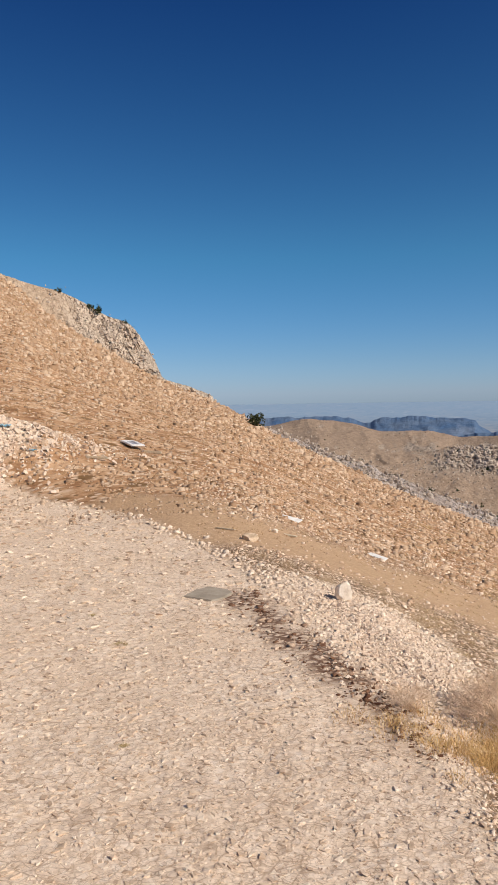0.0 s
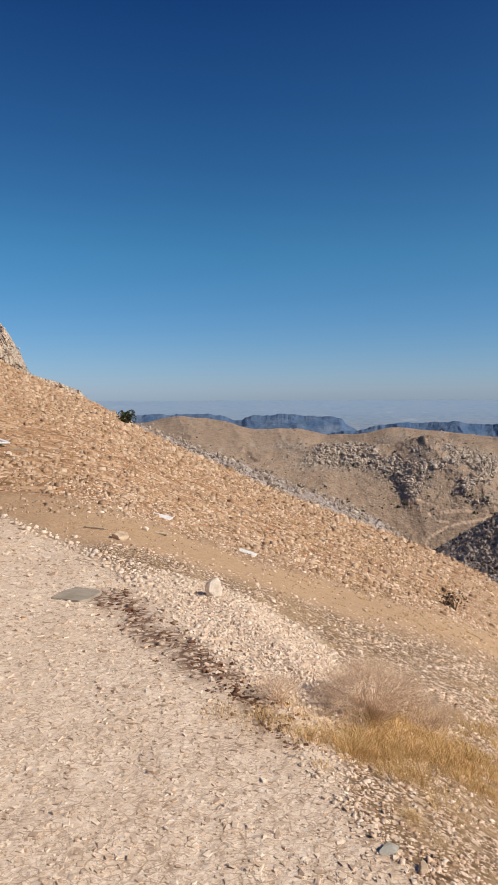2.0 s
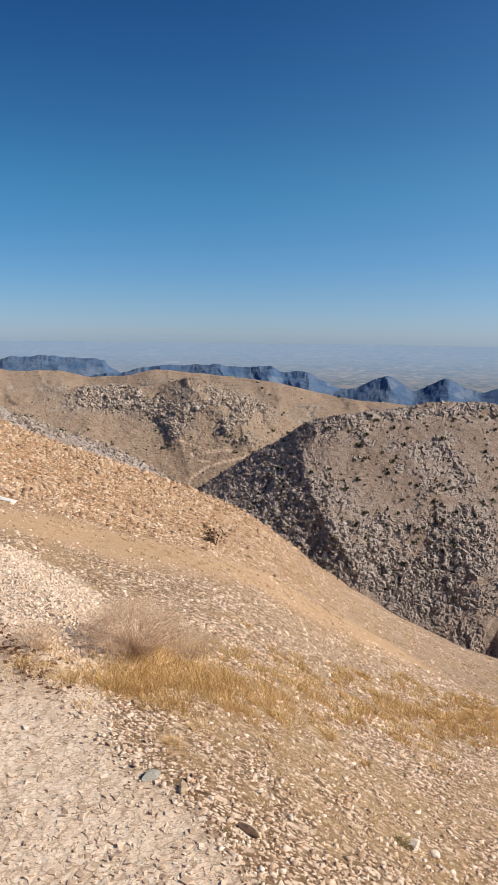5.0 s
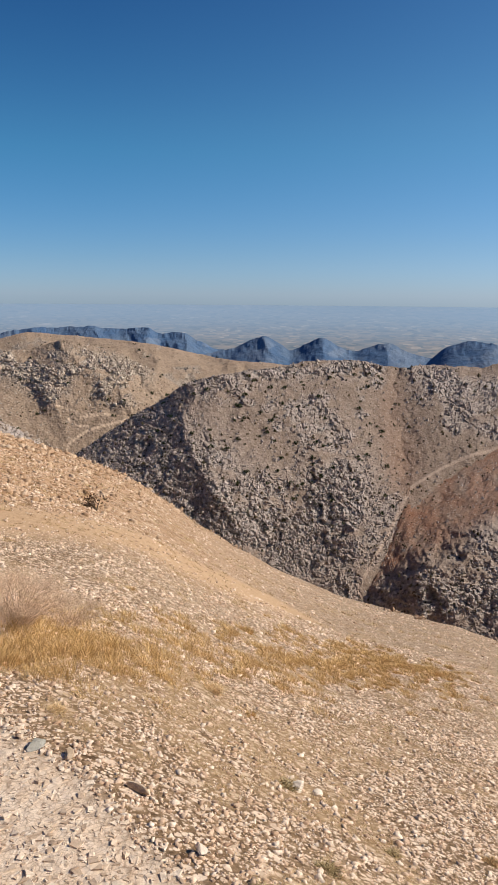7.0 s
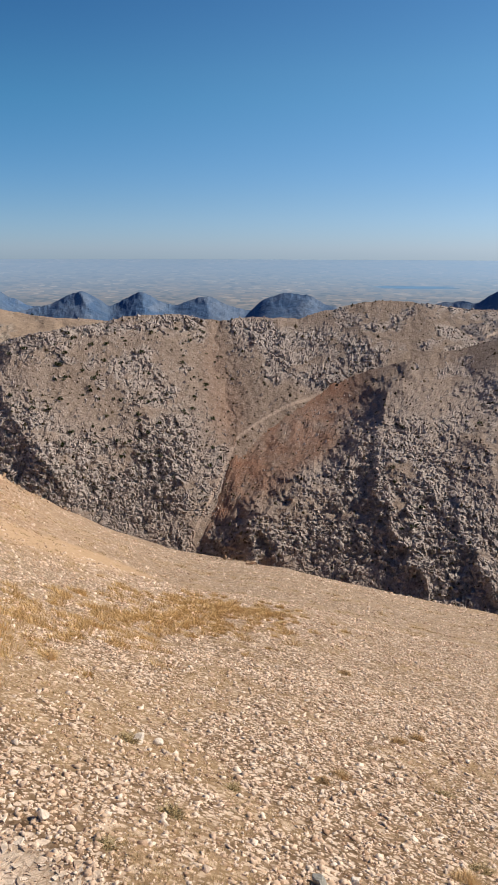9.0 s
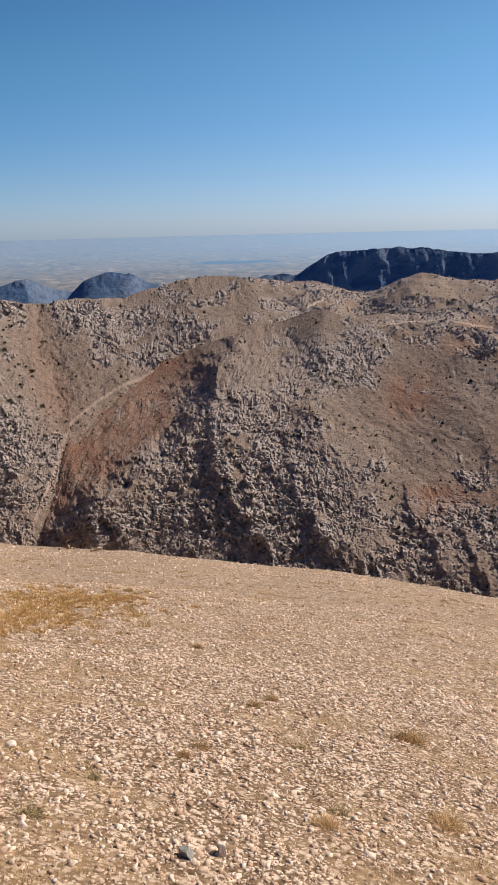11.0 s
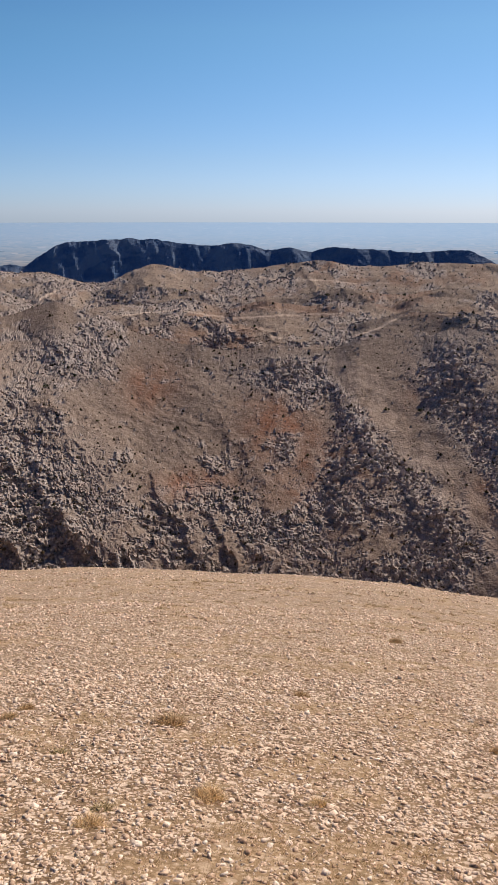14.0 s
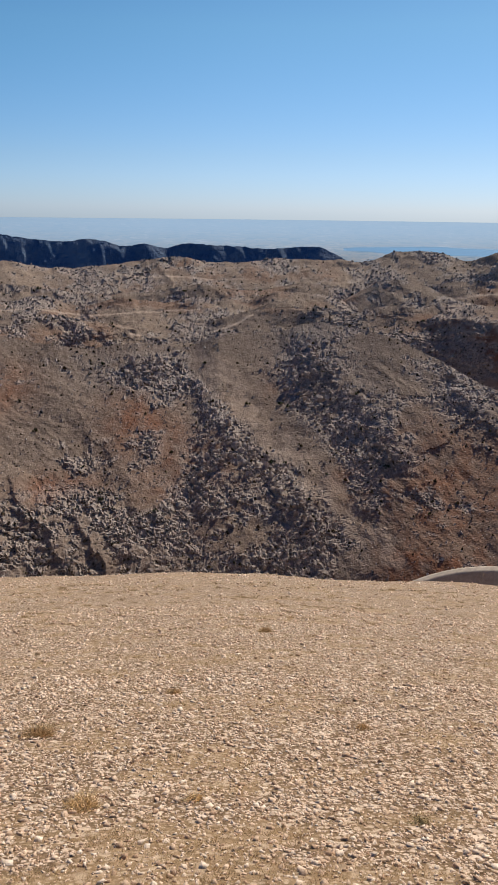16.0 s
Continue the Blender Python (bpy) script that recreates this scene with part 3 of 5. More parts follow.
def relief_right(F, E, U):
    left = [(45.6, -23.6), (47.2, -21.8), (49.8, -19.8), (52.7, -18.1), (55.4, -16.3), (58.3, -13.6), (59.3, -11.8), (59.6, -10.2), (61, -8.5), (63, -6.5)]
    dv, _ = line_dist(F, E, V_PATH)
    off = np.maximum(smooth(0.0, 4.0, np.abs(dv)), smooth(60, 66, F))
    near = fold(F, E, left, 8, 12, 13) * off + fold(F, E, left, 21, 2.2, 10)
    near = near + fold(F, E, [(49.2, -15.2), (50.8, -14.4), (53, -13.4), (55.5, -12.4), (57.8, -11.4), (59.3, -10), (61, -8.2)], 4, 1.7, 1.9) * np.maximum(smooth(0.1, 1.4, np.abs(dv)), smooth(58, 63, F))
    for pts, deep, wl_, wr_ in (([(65.0, -27), (63.9, -25), (62.4, -22.9), (60.7, -20.7), (59.3, -18.2), (58.9, -15.2), (59, -13)], 5.5, 0.5, 3),
                                ([(71.5, -26), (69.5, -24.3), (66.9, -22.6), (65.4, -20.1), (64.2, -17)], 4.5, 0.5, 3),
                                ([(77.3, -27), (76.9, -24.7), (75.9, -22.5), (74.1, -20.5), (73, -18.5)], 3.2, 0.5, 2.6),
                                ([(80.6, -27), (79.9, -24.5), (78.5, -22), (77.4, -20.8)], 3, 0.5, 2.6),
                                ([(73, -24.5), (71, -21), (69, -17.5), (66, -13), (64, -10)], 2.5, 1.5, 3.5),
                                ([(84, -21), (81, -17), (78, -13), (75.5, -10)], 2.5, 2.0, 4.0),
                                ([(98, -25), (95.5, -21.5), (92, -18.4), (89, -14.5), (86.5, -11.2), (84, -9.5)], 5.5, 5, 4),
                                ([(107, -20), (104.4, -18.4), (102.2, -15.6), (99, -12.9), (95.6, -9.7), (94, -7.6)], 6, 3.2, 8),
                                ([(112, -16), (109.2, -14.4), (107.4, -12.6), (106.6, -10.6), (106, -9)], 6, 1.3, 5)):
        near = near + fold(F, E, pts, deep, wl_, wr_)
    near = near - fold(F, E, WASH, 1.2, 2.8, 2.2)
    rock = rocky(F, E, 340, 15, 0.1, 0.36) * 0.75
    low = smooth(-18.5, -21.5, E) * smooth(103, 96, F)
    rock = np.maximum(rock, rocks_at(F, E, 340, 16, [(57, -19.5, 5.5, 4), (61, -17, 3, 5), (66, -20.5, 4, 3.5), (84.5, -11.6, 3.6, 1.2), (86.5, -12.6, 2, 1.2), (96.3, -11.5, 2.4, 3), (99.5, -15.2, 2.2, 2.4),
                                                     (102, -17.6, 2.6, 1.0), (107.8, -12.3, 2.0, 2.0), (55, -12.2, 2.5, 1.2), (67.6, -10.1, 2.5, 1.4)], -0.5, -0.1))
    rock = np.maximum(rock, rocks_at(F, E, 340, 18, [(90.5, -17.5, 2.2, 1.6), (93, -19.8, 2.6, 1.6), (96.5, -21.6, 2, 1.6), (87.6, -19.6, 1, 2.2), (84, -17, 0.9, 1.1), (98.5, -24, 1.6, 1.2), (89.5, -14.5, 1.6, 1.6)], -0.3, 0.1, 12))
    rock = np.maximum(rock, low * rocky(F, E, 340, 17, -0.3, 0.15))
    wash, _ = line_dist(F, E, WASH)
    dl, _ = line_dist(F, E, left)
    inside = smooth(0.4, 2.2, -dl) * smooth(60, 55, F)
    rock = np.clip(rock, 0, 1) * smooth(0.3, 1.8, np.abs(wash) + 1.2 * fbm(F * 0.9, E * 0.9, 4, 61)) * smooth(0.3, 1.3, np.abs(dv)) * (1 - 0.75 * inside)
    red = 0.85 * blob(F, E, 77, -19.8, 2.6, 1.2) + 0.7 * blob(F, E, 83, -15.2, 2.2, 2.0) + 0.5 * blob(F, E, 100.5, -19.4, 2.2, 1.6) + 0.35 * blob(F, E, 94, -12, 1.2, 1.6) + 0.5 * blob(F, E, 87, -19, 4, 4) + 0.42 * inside
    red = red + 0.6 * blob(F, E, 74, -12.5, 2, 1.6) + 0.45 * smooth(99, 106, F) * smooth(-12, -17, E) + 0.6 * smooth(-24.0, -25.0, E) * smooth(101, 105, F)
    red = np.clip(1.25 * red * (0.8 + 0.8 * fbm(F * 1.1, E * 1.1, 5, 88)), 0, 0.9)
    path = 0.8 * band(F, E, [(88.5, -11), (91.8, -14.1), (96.3, -19), (101, -23), (105.4, -26)], 1.5) * smooth(-0.2, 0.3, fbm(F, E, 4, 3) + 0.15)
    return near + crags(F, E, 340, rock, 14, 0.85) * (1 - 0.4 * smooth(78, 94, F)), rock, red, np.clip(path * 0.6, 0, 1)


RIGHT = landform(
    "crag_hill", (43, 118), CRAG_CREST, curve([(43, -25), (60, -27.5), (118, -29)]), crag_far,
    curve([(43, 280), (46, 284), (50, 282), (54, 278), (60, 266), (72, 255), (84, 257), (97, 256), (118, 226)]),
    M_HILL, "dark limestone crags and brown slopes across the valley", relief=relief_right, power=1.15, rugged=0.1, seed=5, step=0.1)


# rolling uplands behind, ridge after ridge
def relief_upland(metres, seed, paths, ridges=()):
    def relief(F, E, U):
        X, Y = np.radians(F) * metres, np.radians(E) * metres * 2.2
        rock = np.clip(rocky(F, E, metres, seed, -0.12, 0.2, 30), 0, 1) * 0.8
        roll = 0.018 * fbm(X / 70, Y / 110, 4, seed + 6) + 0.009 * ridged((X - 0.5 * Y) / 95 + 0.4 * fbm(X / 60, Y / 60, 2, seed), (Y + 0.3 * X) / 110, 2, seed + 7)
        near = metres * roll * smooth(0, 0.3, U) + 0.6 * crags(F, E, metres, rock, seed, 1.6)
        for p, deep, wl_, wr_ in ridges:
            near = near + fold(F, E, p, deep, wl_, wr_)
        red = 0.35 * smooth(0.1, 0.5, fbm(X / 50, Y / 50, 3, seed + 16)) + 0.95 * blob(F, E, 108, -9, 4, 1.6)
        path = 0 * F
        for p, w in paths:
            path = np.maximum(path, band(F, E, p, w))
        return near, rock, np.clip(red, 0, 0.8), path
    return relief


UPLANDS = [
    landform("near_upland", (68, 118), curve([(68, -8.2), (71, -7.6), (74, -7.1), (78, -7.5), (82, -8.1), (85, -8.5), (88, -8.3), (90, -7.6), (93, -6.9), (96.6, -6.8), (100.4, -7.3),
                                              (103.2, -7.6), (106.4, -7.3), (110, -7.5), (118, -7)]),
             curve([(68, -9.5), (80, -12), (96, -11), (110, -14.5), (118, -15)]), curve([(68, 590), (98, 590), (118, 490)]), curve([(68, 515), (98, 515), (118, 435)]), M_UPLAND, "brown upland slope with limestone ledges",
             relief=relief_upland(540, 25, [([(83, -8.9), (85.5, -9.2), (88.5, -8.8), (90.5, -8.2), (92, -7.5)], 0.12)],
                                    [([(104.8, -8.6), (106.2, -7.2), (108, -6.3), (111, -6)], 3, 1.6, 3), ([(78, -9), (82, -8.2), (85, -8.4)], 14, 1.5, 2.5)]), rugged=0.12, seed=8, step=0.11),
    landform("folded_upland", (67, 118), curve([(67, -7.6), (69, -6.9), (71, -6.5), (74.2, -6.4), (76.7, -6.05), (79.5, -6.8), (82.4, -6.25), (85.4, -6.6), (88, -6.2), (91.5, -6.4), (94, -5.75), (96.6, -5.85), (99.9, -6.6),
                                                (102, -6.7), (106, -6.2), (110, -6.3), (118, -6)]),
             curve([(67, -9), (80, -10), (96, -9.5), (110, -10.5), (118, -11)]), flat(650), flat(556), M_UPLAND, "folded brown upland crossed by a dirt road",
             relief=relief_upland(625, 31, [([(96, -7.2), (99, -7.35), (102.4, -7.3), (105.5, -6.6), (107.5, -6.25)], 0.08), ([(72, -7.2), (76, -7.0), (80, -7.5), (84, -7.3), (88, -7.0)], 0.06)],
                                    [([(79, -8), (81, -6.9), (82.4, -6.1), (83.5, -5.5)], 8, 1.0, 3), ([(88.5, -8), (91, -7), (93.8, -5.8), (95, -5.2)], 8, 1.2, 3)]), rugged=0.1, seed=11, step=0.11),
    landform("upland_dome", (96, 109.5), curve([(96, -7.2), (98.3, -6.4), (100.2, -5.35), (101.2, -4.85), (102.2, -4.7), (104.2, -5.05), (106.3, -5.9), (108.1, -6.5), (109.5, -7.2)]),
             flat(-9.2), flat(662), flat(585), M_UPLAND, "smooth brown dome on the upland", relief=relief_upland(646, 35, [], [([(103, -7.5), (102.6, -6), (102.2, -4.6), (102, -3.8)], 6, 3, 3)]), rugged=0.06, seed=13),
    landform("rolling_upland", (55, 118), curve([(55, -4.6), (58, -4.7), (61, -5.2), (64, -5.3), (67.2, -4.7), (70, -5.5), (73, -5.1), (77, -5.5), (80, -5.9), (84, -5.9), (88, -5.3), (92, -5.7), (96, -5.1),
                                              (100, -5.6), (104, -5.1), (108, -4.7), (118, -5)]),
             curve([(55, -8), (67, -8), (80, -9.5), (96, -9), (118, -8)]), flat(740), flat(655), M_UPLAND, "rolling brown upland with a dirt path",
             relief=relief_upland(680, 26, [([(62, -5.3), (64, -5.9), (66.2, -6.1), (67.5, -5.4)], 0.1), ([(101, -5.9), (104.5, -6.4), (107, -5.8), (111, -5.1)], 0.09)],
                                    [([(62.43, -7.61), (64.89, -6.5), (67.34, -5.81), (69.76, -6.19)], 11, 0.9, 3), ([(87.45, -7.85), (89.22, -7.15), (91.68, -6.44), (94.5, -6.68)], 11, 0.9, 3), ([(87.61, -8.62), (89.52, -7.22), (91.75, -6.5)], 11, 0.9, 3)]), rugged=0.12, seed=9, step=0.11),
    landform("high_upland", (56, 118), curve([(56, -4.2), (59.1, -3.58), (61.8, -3.72), (64.5, -4.0), (67, -4.14), (69.4, -4.78), (70.4, -4.9), (72.7, -4.1), (74.3, -3.63), (76.8, -4.05),
                                              (79.2, -4.13), (82.5, -3.78), (86.3, -3.4), (90, -3.75), (94, -3.4), (98.1, -3.42), (99.8, -3.57), (102.1, -2.82), (104.4, -2.7),
                                              (107.2, -3.28), (109.1, -2.77), (118, -3.2)]),
             curve([(56, -6), (118, -6.5)]), flat(960), flat(845), M_UPLAND, "high brown upland on the skyline",
             relief=relief_upland(860, 27, [([(82, -4.6), (84, -4.9), (86.5, -4.7), (89, -5.0)], 0.07)],
                                    [([(69.23, -6.42), (70.13, -5.41), (72.95, -4.32), (75.04, -3.76), (77.12, -3.6)], 11, 0.9, 3), ([(95.94, -7.75), (97.96, -5.82), (99.97, -4.66), (102.0, -4.38)], 11, 0.9, 3), ([(85.98, -3.44), (84.67, -3.94), (86.76, -5.6)], 11, 0.9, 3)]), rugged=0.12, seed=10, step=0.11)]


# tan hills on the other side
def relief_tan(F, E, U):
    X, Y = np.radians(F) * 900, np.radians(E) * 2600
    rock = np.clip(rocky(F, E, 900, 45, 0.2, 0.4, 40), 0, 1) * 0.6
    near = 0
    for pts in ([(7, -6), (5.8, -3.8), (4.1, -1.8), (3, -0.5)], [(11.2, -6), (9.6, -3.9), (8, -2.1), (7, -1)], [(15, -6), (13.2, -4.2), (11.5, -2.7), (10.5, -1.5)],
                [(27.5, -6.5), (24.8, -4.3), (22, -2.7), (20, -1.5)], [(34, -7), (31, -5.2), (28, -3.4), (26, -2)], [(40, -8), (37, -6.2), (34.5, -4.6), (33, -3)]):
        near = near + fold(F, E, pts, 15, 1.7, 2.6)
    return near + 30 * fbm(X / 75, Y / 300, 3, 51) + 25 * ridged((X + 0.25 * Y) / 110, Y / 330, 2, 52) + crags(F, E, 900, rock, 44, 1.3), rock, 0 * F, 0 * F


TAN = landform(
    "tan_hill", (-2, 44), curve([(-2, -2.6), (1.6, -2.34), (4.1, -1.88), (7.1, -2.12), (10, -2.84), (13, -2.8), (15.4, -3.26), (17.8, -3.19), (20.2, -2.72), (22.7, -2.91),
                       (25.2, -3.17), (28.6, -3.51), (32, -4.24), (35.3, -4.79), (38, -4.97), (44, -5.6)]),
    curve([(-2, -6), (10, -7.5), (20, -9), (32, -9), (44, -8)]), flat(1150), flat(900),
    M_TAN, "smooth dry tan hills", relief=relief_tan, rugged=0.06, seed=12, soft=True)


def relief_knoll(F, E, U):
    rock = rocks_at(F, E, 560, 55, [(15.5, -4.8, 2.5, 0.8), (18.5, -4.6, 2.2, 0.9), (20.6, -5.6, 1.4, 1.1), (21.6, -6.6, 0.9, 0.9), (23.5, -4.9, 2.2, 0.8), (26.6, -5.6, 1.8, 0.8), (26, -7.2, 1.6, 0.8)], -0.35, 0.1, 24)
    near = fold(F, E, [(22.9, -9), (22.0, -7.3), (20.8, -5.8), (19.1, -4.5), (17.0, -3.9), (15, -3.2)], 6, 1.8, 3.4)
    near = near + fold(F, E, [(28.6, -9.4), (27.9, -8.4), (26.2, -6.8), (24.1, -5.2), (22.6, -4), (21.5, -2.6)], 13, 3.0, 4)
    near = near - fold(F, E, [(29.4, -8.6), (29.0, -7.6), (28.2, -6.8), (27.8, -4.7)], 9, 1.2, 1.6)
    near = near + 0.7 * crags(F, E, 560, rock, 54, 1.3)
    path = band(F, E, [(21.4, -7.9), (22.5, -8.2), (23.3, -8.5), (22.7, -9.0), (23.3, -9.5), (24.1, -9.6)], 0.1)
    path = np.maximum(path, 0.7 * band(F, E, [(23.7, -8.9), (25.0, -8.7), (25.8, -8.8)], 0.2))
    path = np.maximum(path, band(F, E, [(22.5, -11.6), (22.6, -10.9), (23.1, -10.5), (24.1, -9.9), (26.6, -9.3), (29.1, -8.6)], 0.13))
    return near, rock, 0 * F, path


KNOLL = landform(
    "rocky_knoll", (6, 33), curve([(6, -6.6), (9, -5.5), (11, -5.16), (12.9, -4.57), (15.3, -3.85), (17.8, -3.95), (19.8, -3.95), (22.3, -3.3), (26, -4.1), (28.6, -5.3), (31.2, -6.9), (33, -8)]),
    curve([(6, -8), (15, -11), (22, -13), (33, -12)]), curve([(6, 540), (17, 620), (33, 610)]), flat(490),
    M_TAN, "tan hill with pale limestone outcrops and a winding footpath", relief=relief_knoll, rugged=0.1, seed=15, step=0.085)


def relief_spur(F, E, U):
    rock = np.clip(rocky(F, E, 150, 65, -0.5, 0.0, 12), 0, 1)
    return crags(F, E, 150, rock, 64, 0.6), rock, 0 * F, 0 * F


SPUR = landform(
    "grey_spur", (1.5, 24), curve([(1.5, -2.45), (3.3, -3.3), (4.5, -3.77), (6.2, -4.42), (7.9, -4.94), (11.6, -6.47), (15, -7.79), (18.2, -9.0), (21, -10.8), (24, -12.6)]),
    curve([(1.5, -4), (8, -7), (15, -10), (24, -14)]), curve([(1.5, 130), (24, 170)]), curve([(1.5, 105), (24, 130)]),
    M_HILL, "grey rocky spur below the hillside", step=0.06, relief=relief_spur, rugged=0.25, seed=18)


def relief_cliff(F, E, U):
    X, Y = np.radians(F) * 150, np.radians(E) * 150
    rock = np.clip(smooth(0.05, 0.3, U + 0.25 * fbm(X / 5, Y / 5, 4, 2)) * (0.45 + 0.55 * smooth(-14.5, -11.5, F)), 0, 1)
    flute = 1.6 * ridged((X + 0.45 * Y) / 3.2, Y / 14, 4, 73)
    return 1.3 * flute * rock + 0.55 * crags(F, E, 150, rock, 74, 0.45) + fold(F, E, [(-8.6, 6), (-7.6, 3), (-7, 1)], 7, 1.6, 5), rock, 0 * F, 0 * F


CLIFF = landform(
    "cliff", (-18, -2.2), curve([(-18, 8.9), (-15.2, 8.0), (-13.7, 7.61), (-12.1, 6.96), (-10.6, 6.05), (-8.6, 5.3), (-7.6, 4.02), (-6.8, 2.57), (-6.2, 1.35), (-4.6, 0.75), (-2.7, -0.12), (-2.2, -1.2)]),
    curve([(-18, 6.5), (-13.8, 3.9), (-9, 1.6), (-6.2, -0.2), (-2.2, -2)]), curve([(-18, 164), (-2.2, 172)]), curve([(-18, 150), (-2.2, 158)]),
    M_CLIFF, "weathered pale limestone cliff above the slope", step=0.05, relief=relief_cliff, rugged=0.12, category="cliff", seed=21)


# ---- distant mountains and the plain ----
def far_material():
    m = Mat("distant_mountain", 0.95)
    # both rock tints are blued: aerial haze is put into the base colour
    haze_blue = m.ramp(m.noise(0.012, 7, 0.65, (1, 1, 1.6)), (0.36, (0.062, 0.122, 0.235)), (0.64, (0.115, 0.17, 0.26)))
    m.color(m.mix(m.ramp(m.attr("rock"), (0.3, 0.0), (0.8, 0.45)), haze_blue, (0.20, 0.25, 0.33)))
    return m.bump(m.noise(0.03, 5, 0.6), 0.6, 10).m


def relief_far(depth, seed, spurs):
    def relief(F, E, U):
        X, Y = np.radians(F) * 2500, np.radians(E) * 2500
        rock = smooth(-0.1, 0.4, fbm(X / 60, Y / 30, 5, seed))
        near = depth * (ridged((X + 0.4 * Y) / 100, Y / 190, 5, seed) + 0.45 * fbm(X / 30, Y / 26, 5, seed + 3))
        for f, deep, wl_, wr_ in spurs:
            near = near + fold(F, E, [(f + 0.5, -8), (f + 0.25, -5), (f, -3.2), (f - 0.2, -1.2), (f - 0.3, 0.5)], deep, wl_, wr_)
        return near, rock, 0 * F, 0 * F
    return relief


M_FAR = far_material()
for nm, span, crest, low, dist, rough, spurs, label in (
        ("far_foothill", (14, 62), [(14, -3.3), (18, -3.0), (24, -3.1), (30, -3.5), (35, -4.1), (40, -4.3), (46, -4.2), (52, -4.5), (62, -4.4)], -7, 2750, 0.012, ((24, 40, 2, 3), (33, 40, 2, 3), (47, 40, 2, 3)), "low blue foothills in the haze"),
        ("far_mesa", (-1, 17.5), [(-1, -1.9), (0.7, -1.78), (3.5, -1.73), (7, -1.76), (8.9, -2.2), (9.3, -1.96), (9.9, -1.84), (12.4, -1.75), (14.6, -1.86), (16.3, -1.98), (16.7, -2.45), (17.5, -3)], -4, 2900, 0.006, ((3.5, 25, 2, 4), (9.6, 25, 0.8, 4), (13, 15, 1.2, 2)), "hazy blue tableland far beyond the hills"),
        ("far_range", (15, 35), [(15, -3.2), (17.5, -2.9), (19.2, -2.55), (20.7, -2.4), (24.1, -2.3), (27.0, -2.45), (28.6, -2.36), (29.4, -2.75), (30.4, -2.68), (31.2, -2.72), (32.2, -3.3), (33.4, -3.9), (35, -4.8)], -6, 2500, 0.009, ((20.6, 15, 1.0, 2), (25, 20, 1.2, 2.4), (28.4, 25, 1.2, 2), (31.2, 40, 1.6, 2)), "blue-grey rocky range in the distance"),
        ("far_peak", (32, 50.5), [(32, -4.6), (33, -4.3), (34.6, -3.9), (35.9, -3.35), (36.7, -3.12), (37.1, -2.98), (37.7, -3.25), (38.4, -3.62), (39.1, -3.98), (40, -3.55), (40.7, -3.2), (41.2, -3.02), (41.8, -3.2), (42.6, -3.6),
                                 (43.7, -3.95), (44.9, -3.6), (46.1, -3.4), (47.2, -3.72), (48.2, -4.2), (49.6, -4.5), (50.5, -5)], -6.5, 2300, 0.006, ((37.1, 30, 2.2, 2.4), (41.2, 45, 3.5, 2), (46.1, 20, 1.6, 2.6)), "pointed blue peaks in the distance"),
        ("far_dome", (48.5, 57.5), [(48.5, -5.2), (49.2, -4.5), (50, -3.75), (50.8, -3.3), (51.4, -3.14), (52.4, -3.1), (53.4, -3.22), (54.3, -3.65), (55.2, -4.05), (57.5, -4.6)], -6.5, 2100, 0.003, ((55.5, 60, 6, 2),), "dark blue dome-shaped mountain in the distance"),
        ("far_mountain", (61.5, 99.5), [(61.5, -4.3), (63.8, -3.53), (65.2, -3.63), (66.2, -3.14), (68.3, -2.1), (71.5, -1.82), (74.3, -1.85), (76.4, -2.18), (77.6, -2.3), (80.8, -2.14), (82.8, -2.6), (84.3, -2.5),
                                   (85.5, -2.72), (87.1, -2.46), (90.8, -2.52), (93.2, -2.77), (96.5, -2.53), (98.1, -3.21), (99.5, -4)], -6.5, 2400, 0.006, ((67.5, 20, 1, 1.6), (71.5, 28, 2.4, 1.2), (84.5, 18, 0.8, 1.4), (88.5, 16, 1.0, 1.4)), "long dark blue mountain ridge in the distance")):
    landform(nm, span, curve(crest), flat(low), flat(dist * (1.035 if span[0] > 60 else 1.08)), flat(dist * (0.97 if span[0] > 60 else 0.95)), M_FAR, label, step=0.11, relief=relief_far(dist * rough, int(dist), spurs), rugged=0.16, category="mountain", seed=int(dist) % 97)


